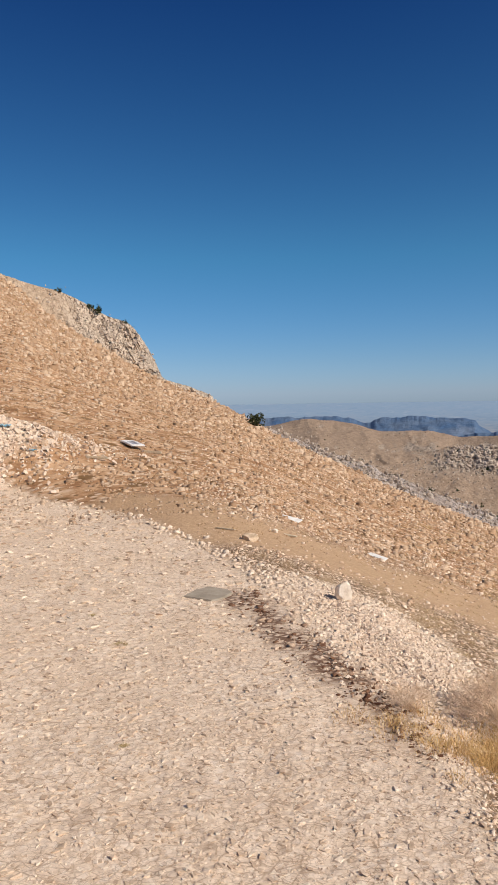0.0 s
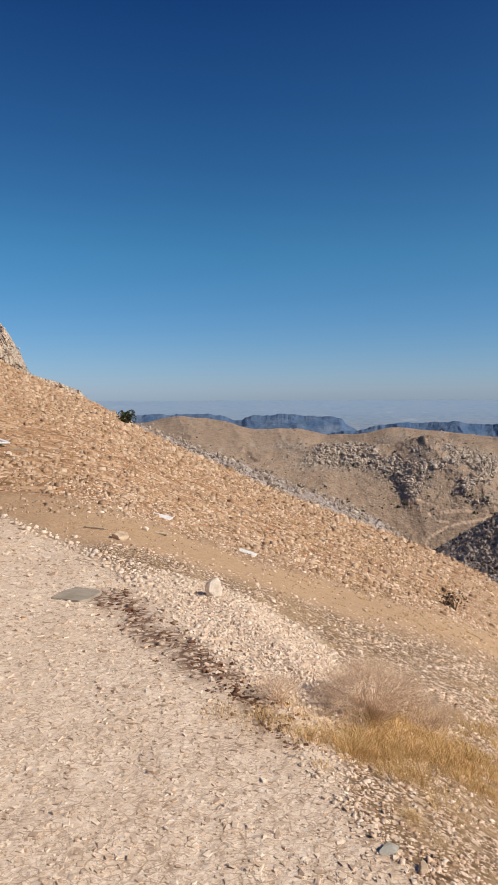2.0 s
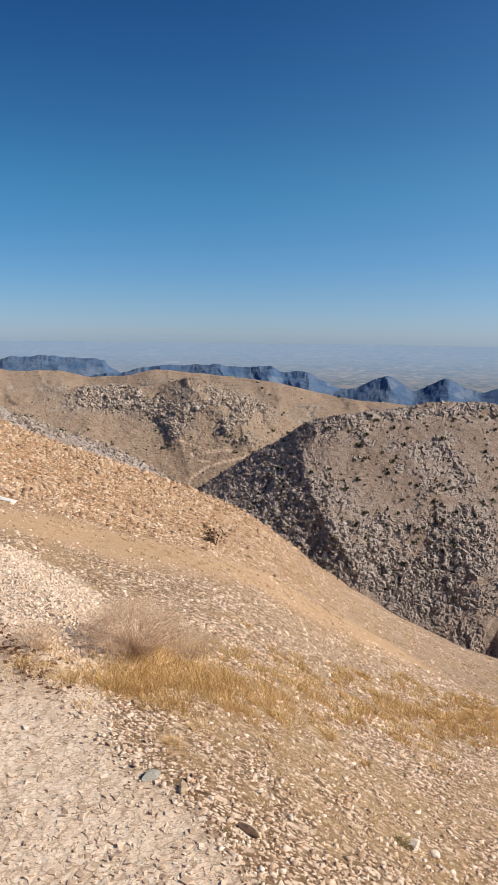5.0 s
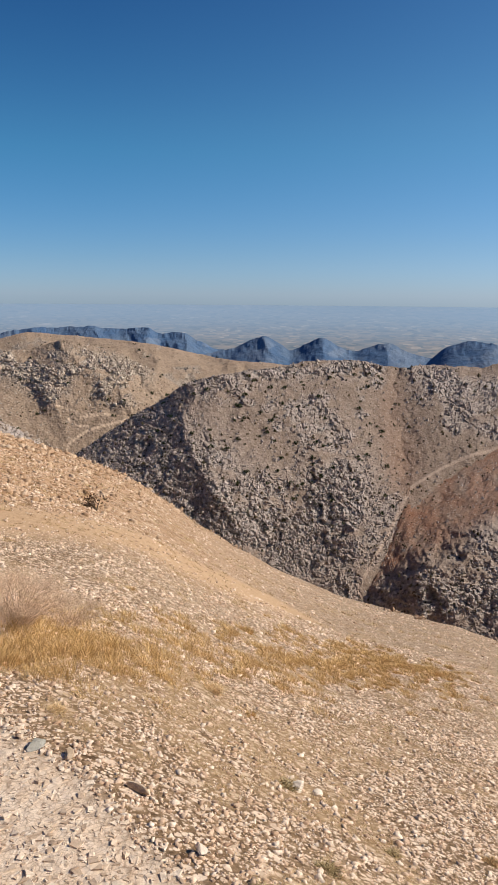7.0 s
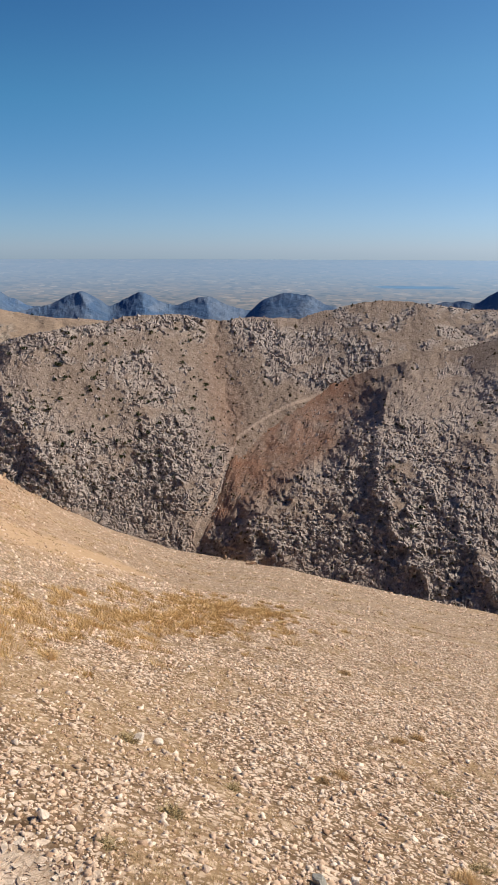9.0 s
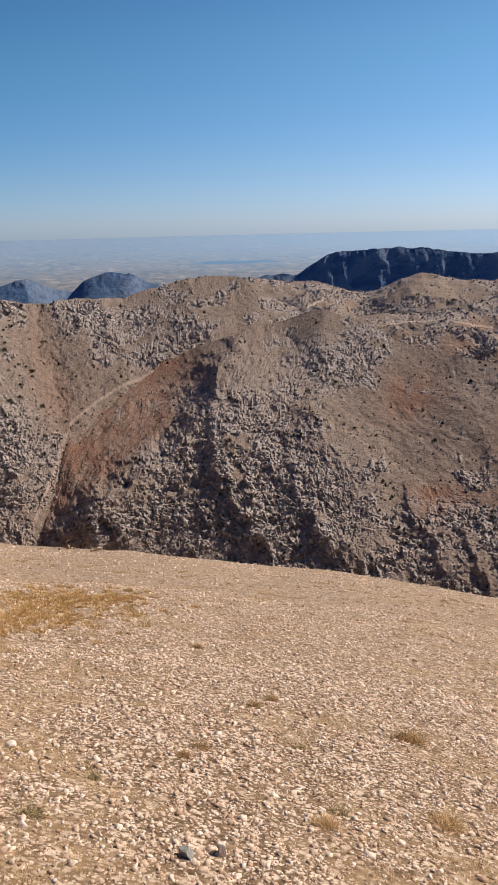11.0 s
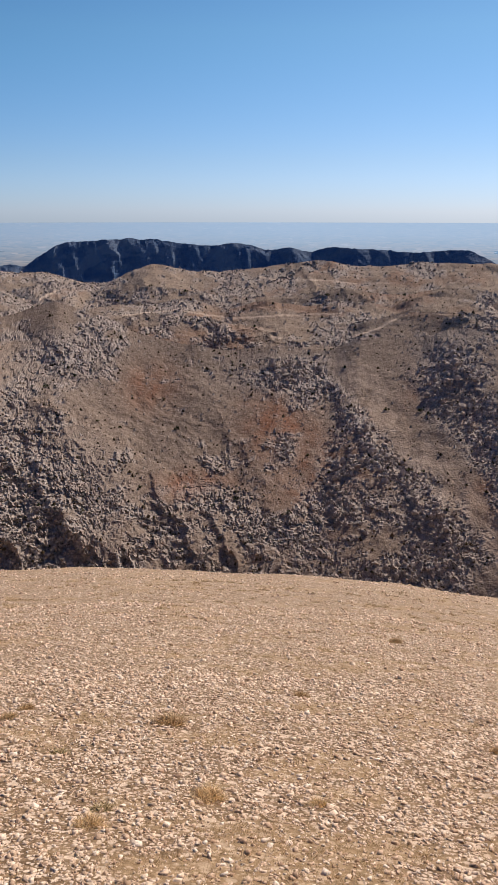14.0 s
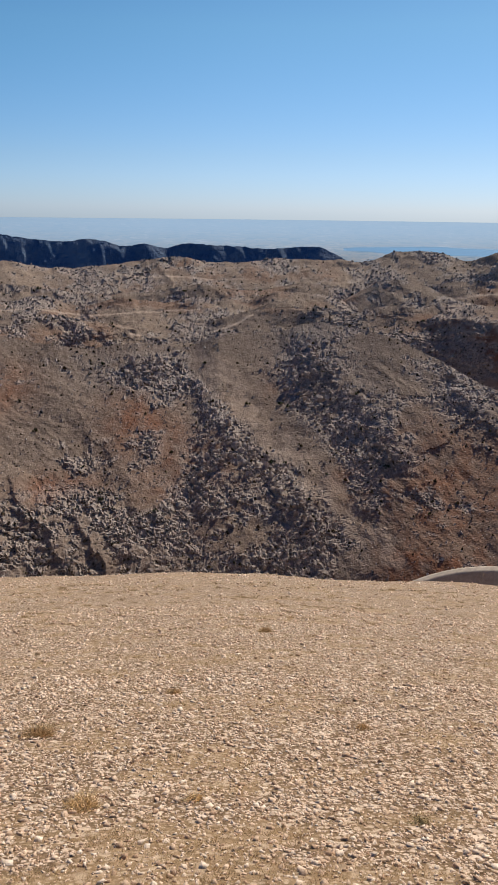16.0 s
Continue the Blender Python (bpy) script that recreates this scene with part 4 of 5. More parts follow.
def build_plain():
    m = Mat("hazy_plain", 1.0)
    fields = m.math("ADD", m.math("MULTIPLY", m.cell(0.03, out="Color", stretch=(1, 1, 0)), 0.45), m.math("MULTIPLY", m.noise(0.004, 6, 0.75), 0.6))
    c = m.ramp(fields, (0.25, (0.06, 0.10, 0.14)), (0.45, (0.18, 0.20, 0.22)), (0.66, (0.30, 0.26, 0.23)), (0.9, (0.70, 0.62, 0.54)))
    # haze painted into the base colour: fields fade to blue with distance
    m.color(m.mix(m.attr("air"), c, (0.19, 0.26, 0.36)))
    # added blue glow stands in for sunlit haze; the ground itself gives no light
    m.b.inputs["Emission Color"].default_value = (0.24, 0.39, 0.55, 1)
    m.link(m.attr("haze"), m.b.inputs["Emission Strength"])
    phi = np.arange(0, 360, 1.0)
    r = np.array([300, 600, 1200, 2000, 2600, 3000, 3400, 3800, 4200, 4500, 4750, 4930.0])
    tilt = np.interp(r, [300, 1200, 2600, 3400, 4930], [-45, -13, -6.5, -3.6, -0.72])
    F, R = np.meshgrid(phi, r, indexing="ij")
    z = EYE + R * np.tan(np.radians(np.broadcast_to(tilt, R.shape)))
    P = np.stack([R * np.sin(np.radians(F)), R * np.cos(np.radians(F)), z], -1)
    # painted haze thickens with distance; its glow is stronger on the sunward side
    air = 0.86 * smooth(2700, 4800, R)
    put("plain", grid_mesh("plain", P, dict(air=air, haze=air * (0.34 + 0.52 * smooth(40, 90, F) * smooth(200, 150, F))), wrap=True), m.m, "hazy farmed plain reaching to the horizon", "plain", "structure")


build_plain()


# ---- scattered stones ----
BOX = np.array([(x, y, z) for z in (-1, 1) for y in (-1, 1) for x in (-1, 1)], float)
BOX_FACES = np.array([(4, 5, 7, 6), (0, 1, 5, 4), (2, 6, 7, 3), (0, 4, 6, 2), (1, 3, 7, 5)])

G = (1 + 5 ** 0.5) / 2
ICO = np.array([(-1, G, 0), (1, G, 0), (-1, -G, 0), (1, -G, 0), (0, -1, G), (0, 1, G), (0, -1, -G), (0, 1, -G), (G, 0, -1), (G, 0, 1), (-G, 0, -1), (-G, 0, 1)]) / 1.902
ICO_FACES = np.array([(0, 11, 5), (0, 5, 1), (0, 1, 7), (0, 7, 10), (0, 10, 11), (1, 5, 9), (5, 11, 4), (11, 10, 2), (10, 7, 6), (7, 1, 8),
                      (3, 9, 4), (3, 4, 2), (3, 2, 6), (3, 6, 8), (3, 8, 9), (4, 9, 5), (2, 4, 11), (6, 2, 10), (8, 6, 7), (9, 8, 1)])


def stone_field(name, places, sizes, mat, label, seed, flatness=0.45, tilt=0.35, chunky=False, sink=0.25, category="stones", rounded=False):
    """Many loose stones as one piece of stuff; places (n, 3), sizes (n,) half lengths."""
    rng = np.random.default_rng(seed)
    n = len(places)
    base, faces = (ICO, ICO_FACES) if chunky else (BOX, BOX_FACES)
    k = len(base)
    v = np.repeat(base[None], n, 0)
    if chunky:
        v = v * rng.uniform(0.7, 1.25, (n, k, 1))
    else:
        v = v * rng.uniform(0.5, 1.1, (n, k, 3)) * 0.8
        v[:, 4:, :2] *= rng.uniform(0.75, 1.0, (n, 1, 1))  # sides that lean in
        shard = rng.uniform(0, 1, n) < 0.55  # three-cornered ones
        pull = rng.uniform(0.0, 0.35, n)
        for q in (1, 5):
            v[:, q] = np.where(shard[:, None], v[:, q] + (v[:, q - 1] - v[:, q]) * (0.6 + pull)[:, None], v[:, q])
    v = v * np.stack([np.ones(n), rng.uniform(0.45, 0.95, n), flatness * rng.uniform(0.5, 1.5, n)], -1)[:, None]
    a, t1, t2 = rng.uniform(0, 6.283, n), rng.normal(0, tilt, n), rng.normal(0, tilt, n)

    def turned(v, i, j, ang):
        c, s_ = np.cos(ang)[:, None], np.sin(ang)[:, None]
        p, q = v[..., i].copy(), v[..., j].copy()
        v[..., i], v[..., j] = c * p - s_ * q, s_ * p + c * q
    turned(v, 0, 2, t1)
    turned(v, 1, 2, t2)
    turned(v, 0, 1, a)
    v = v * sizes[:, None, None]
    v[..., 2] += (sizes * flatness * (1 - 2 * sink))[:, None]
    v += places[:, None]
    f = faces[None] + (np.arange(n) * k)[:, None, None]
    me = raw_mesh(name, v.reshape(-1, 3), f.reshape(-1, faces.shape[1]), smooth_faces=rounded)
    return put(name, me, mat, label, category, "stuff")


def chip_field(name, places, sizes, mat, label, seed, flatness=0.5, category="stones"):
    """Many small flat three-cornered stones as one piece of stuff."""
    rng = np.random.default_rng(seed)
    n = len(places)
    a = rng.uniform(0, 6.283, n)[:, None] + np.array([0, 2.1, 4.2]) + rng.normal(0, 0.35, (n, 3))
    rad = rng.uniform(0.6, 1.15, (n, 3))
    foot = np.stack([np.cos(a) * rad, np.sin(a) * rad, np.full((n, 3), -0.3)], -1)
    top = foot * rng.uniform(0.7, 0.95, (n, 1, 1))
    top[..., 2] = rng.uniform(0.4, 1.3, (n, 1)) * flatness + rng.normal(0, 0.34, (n, 3)) * flatness
    q = np.concatenate([foot, top], 1) * sizes[:, None, None] + places[:, None]
    f = np.array([(3, 4, 5), (0, 1, 4), (0, 4, 3), (1, 2, 5), (1, 5, 4), (2, 0, 3), (2, 3, 5)])[None] + (np.arange(n) * 6)[:, None, None]
    return put(name, raw_mesh(name, q.reshape(-1, 3), f.reshape(-1, 3), smooth_faces=True), mat, label, category, "stuff")


def on_ground(x, y):
    return np.stack([x, y, ground_z(x, y)], -1)


def spread(rng, n, phis, rs, power=1.5):
    """Places over a sector, thinning out with distance."""
    phi = rng.uniform(phis[0], phis[1], n)
    q = 1 - power
    r = (rs[0] ** q + rng.uniform(0, 1, n) * (rs[1] ** q - rs[0] ** q)) ** (1 / q)
    return phi, r, r * np.sin(np.radians(phi)), r * np.cos(np.radians(phi))


def scatter_near():
    rng = np.random.default_rng(5)
    # chips on the track
    phi, r, x, y = spread(rng, 52000, (-24, 60), (1.4, 16), 1.05)
    keep = (r < EDGE(phi) + 0.1) & (r < 15)
    phi, r, x, y = phi[keep], r[keep], x[keep], y[keep]
    size = np.maximum(0.010, 0.0031 * r) * np.clip(rng.lognormal(0, 0.5, len(r)), 0.3, 2.8)
    size = 0.9 * np.minimum(size, 0.06)
    d, _ = line_dist(x, y, STAIN)
    wet = np.abs(d) + 0.1 * fbm(x * 3, y * 3, 3, 41) < rng.uniform(0.02, 0.24, len(r))
    stone_field("track_gravel", on_ground(x, y)[~wet], size[~wet], M_TRACK_STONE, "pale crushed limestone on the track", 6, 0.22, 0.14, category="gravel", sink=0.36)
    stone_field("stained_gravel", on_ground(x, y)[wet], size[wet], M_STAINED, "dark brown stained stones along the track", 61, 0.3, 0.25, category="gravel", sink=0.3, rounded=True)
    # pale rubble strewn between the track and the footpath
    phi, r, x, y = spread(rng, 14000, (-9, 17), (2.9, 10.5), 0.3)
    keep = (r > EDGE(phi) - 0.1) & (r < APRON(phi) + 0.3 * fbm(x * 1.6, y * 1.6, 4, 40))
    x, y, r = x[keep], y[keep], r[keep]
    d, _ = line_dist(x, y, STAIN)
    wet = np.abs(d) + 0.1 * fbm(x * 3, y * 3, 3, 41) < rng.uniform(0.02, 0.24, len(r))
    size = 0.0024 * r * np.clip(rng.lognormal(0, 0.5, len(r)), 0.4, 2.4)
    stone_field("strewn_rubble", on_ground(x, y)[~wet], size[~wet], M_RUBBLE, "pale broken limestone strewn beside the track", 62, 0.4, 0.25, category="rubble", sink=0.28, rounded=True)
    stone_field("stained_rubble", on_ground(x, y)[wet], size[wet], M_STAINED, "dark brown stained stones beside the track", 63, 0.34, 0.25, category="rubble", sink=0.28)
    # stones on the slope below and beyond the track
    for name, n, rs, power, seed in (("slope_gravel", 84000, (1.1, 6), 0.3, 7), ("slope_stones", 56000, (5.5, 14), 0.4, 13), ("rim_stones", 24000, (12.5, 40), 0.6, 14)):
        phi, r, x, y = spread(rng, n, (-4, 116), rs, power)
        d, _ = line_dist(x, y, TRAIL)
        keep = (r > EDGE(phi)) & (r < RIM_R(phi)) & (rng.uniform(0, 1, len(r)) < 1 - 0.5 * grassy(x, y)) & ((r > APRON(phi)) | (phi > 16.5)) & (np.abs(d) > rng.uniform(0, 1.6, len(r)))
        phi, r, x, y = phi[keep], r[keep], x[keep], y[keep]
        size = (0.005 + 0.00086 * r) * np.clip(rng.lognormal(0, 0.55, len(r)), 0.35, 3.2)
        if name == "slope_gravel":
            stone_field(name, on_ground(x, y), size, M_SLOPE_STONE, "loose cream limestone chips on the dry slope", seed, 0.29, 0.22, category="gravel", sink=0.26, rounded=True)
        else:
            chip_field(name, on_ground(x, y), size, M_SLOPE_STONE, "small cream limestone pieces strewn over the dry slope", seed, 0.36, "gravel")
    # boulders and stones on the hillside beyond
    phi, r, x, y = spread(rng, 26000, (-21, 40), (10, 150), 1.05)
    keep = (r < RIM_R(phi) * 1.03) & (rng.uniform(0, 1, len(r)) < (0.2 + 0.8 * smooth(-0.2, 0.3, fbm(x * 0.12, y * 0.12, 4, 35))) * smooth(38, 22, phi))
    phi, r, x, y = phi[keep], r[keep], x[keep], y[keep]
    size = (0.01 + 0.0012 * r) * (1 - 0.45 * smooth(4, 16, phi)) * np.clip(rng.lognormal(0, 0.55, len(r)), 0.3, 2.6)
    chip_field("hillside_stones", on_ground(x, y), np.minimum(size, 0.5), M_HILL_STONE, "weathered stones strewn over the hillside", 8, 0.45)
    # bigger weathered lumps and grassy hummocks crowding the hillside
    phi, r, x, y = spread(rng, 32000, (-21, 34), (11, 150), 0.8)
    d, _ = line_dist(x, y, TRAIL)
    keep = (r < RIM_R(phi) * 1.02) & (r > EDGE(phi) + 1.2) & (np.abs(d) > 1.2) & (rng.uniform(0, 1, len(r)) < (0.35 + 0.65 * smooth(-0.3, 0.2, fbm(x * 0.1, y * 0.1, 4, 36))) * smooth(33, 20, phi))
    phi, r, x, y = phi[keep], r[keep], x[keep], y[keep]
    size = np.minimum(0.008 + 0.0024 * r, 0.34) * np.clip(rng.lognormal(0, 0.5, len(r)), 0.35, 2.4)
    chip_field("hillside_hummocks", on_ground(x, y), size, M_HUMMOCK, "tan hummocks of earth and stone crowding the hillside", 81, 0.42, "hummocks")
    # rocks along the brow of the slope
    phi = rng.uniform(8, 50, 420)
    r = RIM_R(phi) * rng.uniform(0.9, 1.02, len(phi))
    x, y = r * np.sin(np.radians(phi)), r * np.cos(np.radians(phi))
    keep = fbm(x * 0.2, y * 0.2, 3, 71) > -0.05
    stone_field("brow_rocks", on_ground(x[keep], y[keep]), (0.09 * rng.lognormal(0, 0.5, len(phi)))[keep].clip(0.04, 0.3), M_HILL_STONE, "weathered rocks along the brow of the slope", 12, 0.7, 0.4)
    # rubble heaps
    t = rng.uniform(0, 1, 8500)
    hx, hy = np.interp(t, [0, 0.5, 1], [p[0] for p in HEAP]), np.interp(t, [0, 0.5, 1], [p[1] for p in HEAP])
    x, y = hx + rng.normal(-0.04, 0.25, len(t)), hy + rng.normal(0, 0.28, len(t))
    stone_field("rubble_heap", on_ground(x, y), 0.0125 * np.clip(rng.lognormal(0, 0.4, len(t)), 0.4, 2), M_RUBBLE, "heap of broken white limestone beside the track", 9, 0.45, 0.4, category="rubble")
    x, y = MOUND[0] - 0.8 + rng.normal(0, 1.15, 4200), MOUND[1] + rng.normal(0, 1.0, 4200)
    stone_field("spoil_mound", on_ground(x, y), 0.042 * np.clip(rng.lognormal(0, 0.4, len(x)), 0.4, 2), M_RUBBLE, "mound of broken white stones at the bend", 10, 0.65, 0.6, category="rubble")


scatter_near()


def outcrops(name, body, n, size, mat, seed, label, upright=1.0, base=0.02, keep=None):
    """Bare rocks standing out of a hill where its stone is bare. size: share of the distance."""
    rng = np.random.default_rng(seed)
    F, E, P, rock, path = body
    w = (np.clip(rock, 0, 1) ** 1.5 + base) * (path < 0.2)
    if keep is not None:
        w = w * keep(F, E)
    w = w.ravel() / w.sum()
    i = rng.choice(len(w), n, p=w)
    p = P.reshape(-1, 3)[i] + rng.normal(0, 0.5, (n, 3))
    d = np.linalg.norm(p, axis=1)
    clump = 0.55 + 0.9 * np.clip(rock.ravel()[i], 0, 1)
    s_ = size * d * np.clip(rng.lognormal(0, 0.5, n), 0.3, 2.6) * clump
    return stone_field(name, p, s_, mat, label, seed + 1, upright, 0.4, chunky=True, sink=0.42, category="rocks")


def scree(name, body, n, size, mat, seed, label, base, category):
    """Small rocks or low scrub strewn over a hill, four faces each, as one piece of stuff."""
    rng = np.random.default_rng(seed)
    F, E, P, rock, path = body
    X, Y = np.radians(F) * 300, np.radians(E) * 520
    w = (np.clip(rock, 0, 1) + base * (0.4 + smooth(-0.3, 0.4, fbm(X / 16, Y / 16, 4, seed)))) * (path < 0.2)
    w = w.ravel() / w.sum()
    i = rng.choice(len(w), n, p=w)
    p = P.reshape(-1, 3)[i] + rng.normal(0, 0.4, (n, 3)) * (1, 1, 0.1)
    s_ = size * np.linalg.norm(p, axis=1) * np.clip(rng.lognormal(0, 0.5, n), 0.35, 2.8)
    q = np.array([(-1, -1, -0.5), (1, -1, -0.5), (1, 1, -0.5), (-1, 1, -0.5), (0, 0, 1.2)])[None] * rng.uniform(0.55, 1.2, (n, 5, 3))
    q[:, 4, :2] = rng.uniform(-0.6, 0.6, (n, 2))
    a = rng.uniform(0, 6.283, n)
    c, t = np.cos(a)[:, None], np.sin(a)[:, None]
    q = np.stack([c * q[..., 0] - t * q[..., 1], t * q[..., 0] + c * q[..., 1], q[..., 2]], -1) * s_[:, None, None] + p[:, None]
    f = np.array([(0, 1, 4), (1, 2, 4), (2, 3, 4), (3, 0, 4)])[None] + (np.arange(n) * 5)[:, None, None]
    put(name, raw_mesh(name, q.reshape(-1, 3), f.reshape(-1, 3)), mat, label, category, "stuff")


M_OUTCROP = stone_material("grey_limestone", (0.26, 0.218, 0.194), (0.43, 0.366, 0.326), (0.56, 0.488, 0.438))
M_PALE = stone_material("pale_limestone", (0.36, 0.29, 0.235), (0.54, 0.45, 0.37), (0.66, 0.565, 0.47))
outcrops("middle_rocks", MIDDLE, 6000, 0.00085, M_OUTCROP, 100, "grey limestone outcrops on the middle hill", 0.9, 0.12)
outcrops("crag_rocks", RIGHT, 6500, 0.00082, M_OUTCROP, 110, "dark limestone crags and boulders", 0.9, 0.1)
outcrops("crag_spires", RIGHT, 1300, 0.0015, M_OUTCROP, 115, "jagged dark limestone blocks on the crags", 0.9, 0.0, lambda F, E: sum(
    blob(F, E, f, e, wf, we) for f, e, wf, we in ((92, -17.5, 2.6, 2.2), (96, -21, 2, 1.2), (88.3, -19.5, 1, 2.6), (84, -17, 0.7, 0.8), (96.8, -12.5, 1.5, 2.6), (102, -17.3, 2.4, 0.8), (84, -11, 2.5, 0.8))))
for k, (body, n) in enumerate(zip(UPLANDS, (1600, 1600, 120, 2200, 2200))):
    outcrops("upland_rocks", body, n, 0.0009, M_OUTCROP, 120 + k, "low limestone ledges on the upland", 0.6, 0.06)
outcrops("knoll_rocks", KNOLL, 3800, 0.0010, M_PALE, 130, "pale limestone outcrops on the tan hill", 0.7, 0.01)
outcrops("spur_rocks", SPUR, 3400, 0.0011, M_PALE, 140, "grey rocks along the spur", 0.8)
outcrops("tan_rocks", TAN, 1200, 0.0006, M_PALE, 150, "small rocks on the tan hills", 0.6, 0.0)
outcrops("cliff_rocks", CLIFF, 260, 0.0011, M_PALE, 160, "loose blocks on the limestone cliff", 0.8, 0.05)


M_LOW_SCRUB = stone_material("low_scrub", (0.05, 0.04, 0.02), (0.09, 0.07, 0.04), (0.14, 0.10, 0.06))
for nm, body, n1, n2, big in (("middle", MIDDLE, 15000, 5000, 1.0), ("crag", RIGHT, 18000, 7000, 1.0), ("near_upland", UPLANDS[0], 6000, 2000, 0.85), ("folded_upland", UPLANDS[1], 5000, 1500, 0.8), ("rolling_upland", UPLANDS[3], 6000, 2000, 0.75),
                              ("high_upland", UPLANDS[4], 5000, 1500, 0.7), ("knoll", KNOLL, 7000, 900, 0.7), ("tan", TAN, 2500, 500, 0.5)):
    scree(nm + "_scree", body, n1, 0.0009 * big, M_PALE if nm in ("knoll", "tan") else M_OUTCROP, 170 + n1 % 97, "small grey limestone rocks strewn over the hill", 0.16 if n1 > 3000 else 0.05, "rocks")
    scree(nm + "_scrub", body, n2, 0.0009 * big, M_LOW_SCRUB, 190 + n2 % 89, "low dark scrub dotted over the hill", 0.5, "scrub")


# ---- dry grass ----
def blades(rng, roots, height, lean, width, outward=None):
    """Thin bent blades as two triangles each; roots (n, 3), height (n,)."""
    n = len(roots)
    a, b = rng.uniform(0, 6.283, n), rng.uniform(0, 6.283, n)
    if outward is not None:
        a = np.arctan2(outward[:, 1], outward[:, 0]) + rng.normal(0, 0.7, n)
    out = np.stack([np.cos(a), np.sin(a), 0 * a], -1) * (height * lean * rng.uniform(0.2, 1, n))[:, None]
    side = np.stack([np.cos(b), np.sin(b), 0 * b], -1) * (width * 0.5)[:, None]
    mid = roots + out * 0.35 + np.array([0, 0, 0.6]) * height[:, None]
    tip = roots + out + np.array([0, 0, 1.0]) * height[:, None]
    v = np.stack([roots - side, roots + side, mid + side * 0.7, mid - side * 0.7, tip], 1).reshape(-1, 3)
    i = (np.arange(n) * 5)[:, None]
    return v, np.concatenate([i + [0, 1, 2], i + [0, 2, 3], i + [3, 2, 4]])


def grass_material(name, a, b, c):
    m = Mat(name, 0.85)
    m.color(m.ramp(m.per("island"), (0.0, a), (0.5, b), (1.0, c)))
    return m.m


M_GRASS = grass_material("dry_grass", (0.52, 0.33, 0.125), (0.70, 0.475, 0.215), (0.84, 0.63, 0.34))
M_LOW_GRASS = grass_material("low_dry_grass", (0.48, 0.34, 0.175), (0.61, 0.45, 0.25), (0.74, 0.57, 0.35))
M_SCRUB = grass_material("brown_scrub", (0.30, 0.18, 0.08), (0.46, 0.30, 0.15), (0.60, 0.43, 0.24))
M_TWIG = grass_material("grey_twigs", (0.60, 0.43, 0.29), (0.74, 0.56, 0.40), (0.84, 0.67, 0.51))


def tufts(rng, x, y, size, count, spreading=0.7):
    """Blades for tufts at x, y; size: height of each; count: blades of each."""
    k = np.repeat(np.arange(len(x)), count)
    d = rng.normal(0, 1, (len(k), 2)) * (size[k] * 0.45 * spreading)[:, None]
    px, py = x[k] + d[:, 0], y[k] + d[:, 1]
    h = size[k] * rng.uniform(0.45, 1.05, len(k)) * np.exp(-(d ** 2).sum(1) / (size[k] * 0.85 * spreading) ** 2)
    r = np.hypot(px, py)
    return blades(rng, on_ground(px, py), h, spreading, np.maximum(0.0012, 0.0005 * r), d)


GRASS_BAND = [(1.0, 3.5), (1.82, 3.9), (3.3, 4.75), (6.1, 6.2), (8.5, 7.6)]


def build_grass():
    rng = np.random.default_rng(61)
    # the golden belt below the track
    t = np.clip(rng.choice(rng.uniform(0, 1, 80), 640) + rng.normal(0, 0.012, 640), 0, 1)
    bx = np.interp(t, np.linspace(0, 1, 5), [p[0] for p in GRASS_BAND]) + rng.normal(0, 1, len(t)) * (0.15 + 0.5 * t)
    by = np.interp(t, np.linspace(0, 1, 5), [p[1] for p in GRASS_BAND]) + rng.normal(0, 1, len(t)) * (0.15 + 0.5 * t)
    v, f = tufts(rng, bx, by, rng.uniform(0.04, 0.115, len(bx)), 110, 1.3)
    put("dry_grass", raw_mesh("dry_grass", v, f), M_GRASS, "belt of dry golden grass below the track", "grass", "stuff")
    # sparse low tufts over the slope
    phi, r, x, y = spread(rng, 11000, (12, 116), (1.4, 26), 1.1)
    keep = (r > EDGE(phi) + 0.1) & (rng.uniform(0, 1, len(r)) < 0.03 + grassy(x, y))
    x, y, r = x[keep], y[keep], r[keep]
    v, f = tufts(rng, x, y, np.maximum(0.024, 0.0055 * r) * rng.uniform(0.4, 1.2, len(x)), 26, 1.7)
    put("slope_grass", raw_mesh("slope_grass", v, f), M_LOW_GRASS, "sparse low tufts of dry grass between the stones", "grass", "stuff")
    # brown tussocks on the hillside beyond
    phi, r, x, y = spread(rng, 5200, (-21, 40), (9, 120), 1.1)
    keep = (r < RIM_R(phi)) & (r > EDGE(phi) + 1) & (rng.uniform(0, 1, len(r)) < smooth(38, 22, phi))
    x, y, r = x[keep], y[keep], r[keep]
    v, f = tufts(rng, x, y, 0.0042 * r * rng.uniform(0.4, 1.2, len(x)), 10, 1.4)
    put("tussock_grass", raw_mesh("tussock_grass", v, f), M_SCRUB, "brown tussocks on the hillside", "grass", "stuff")


build_grass()


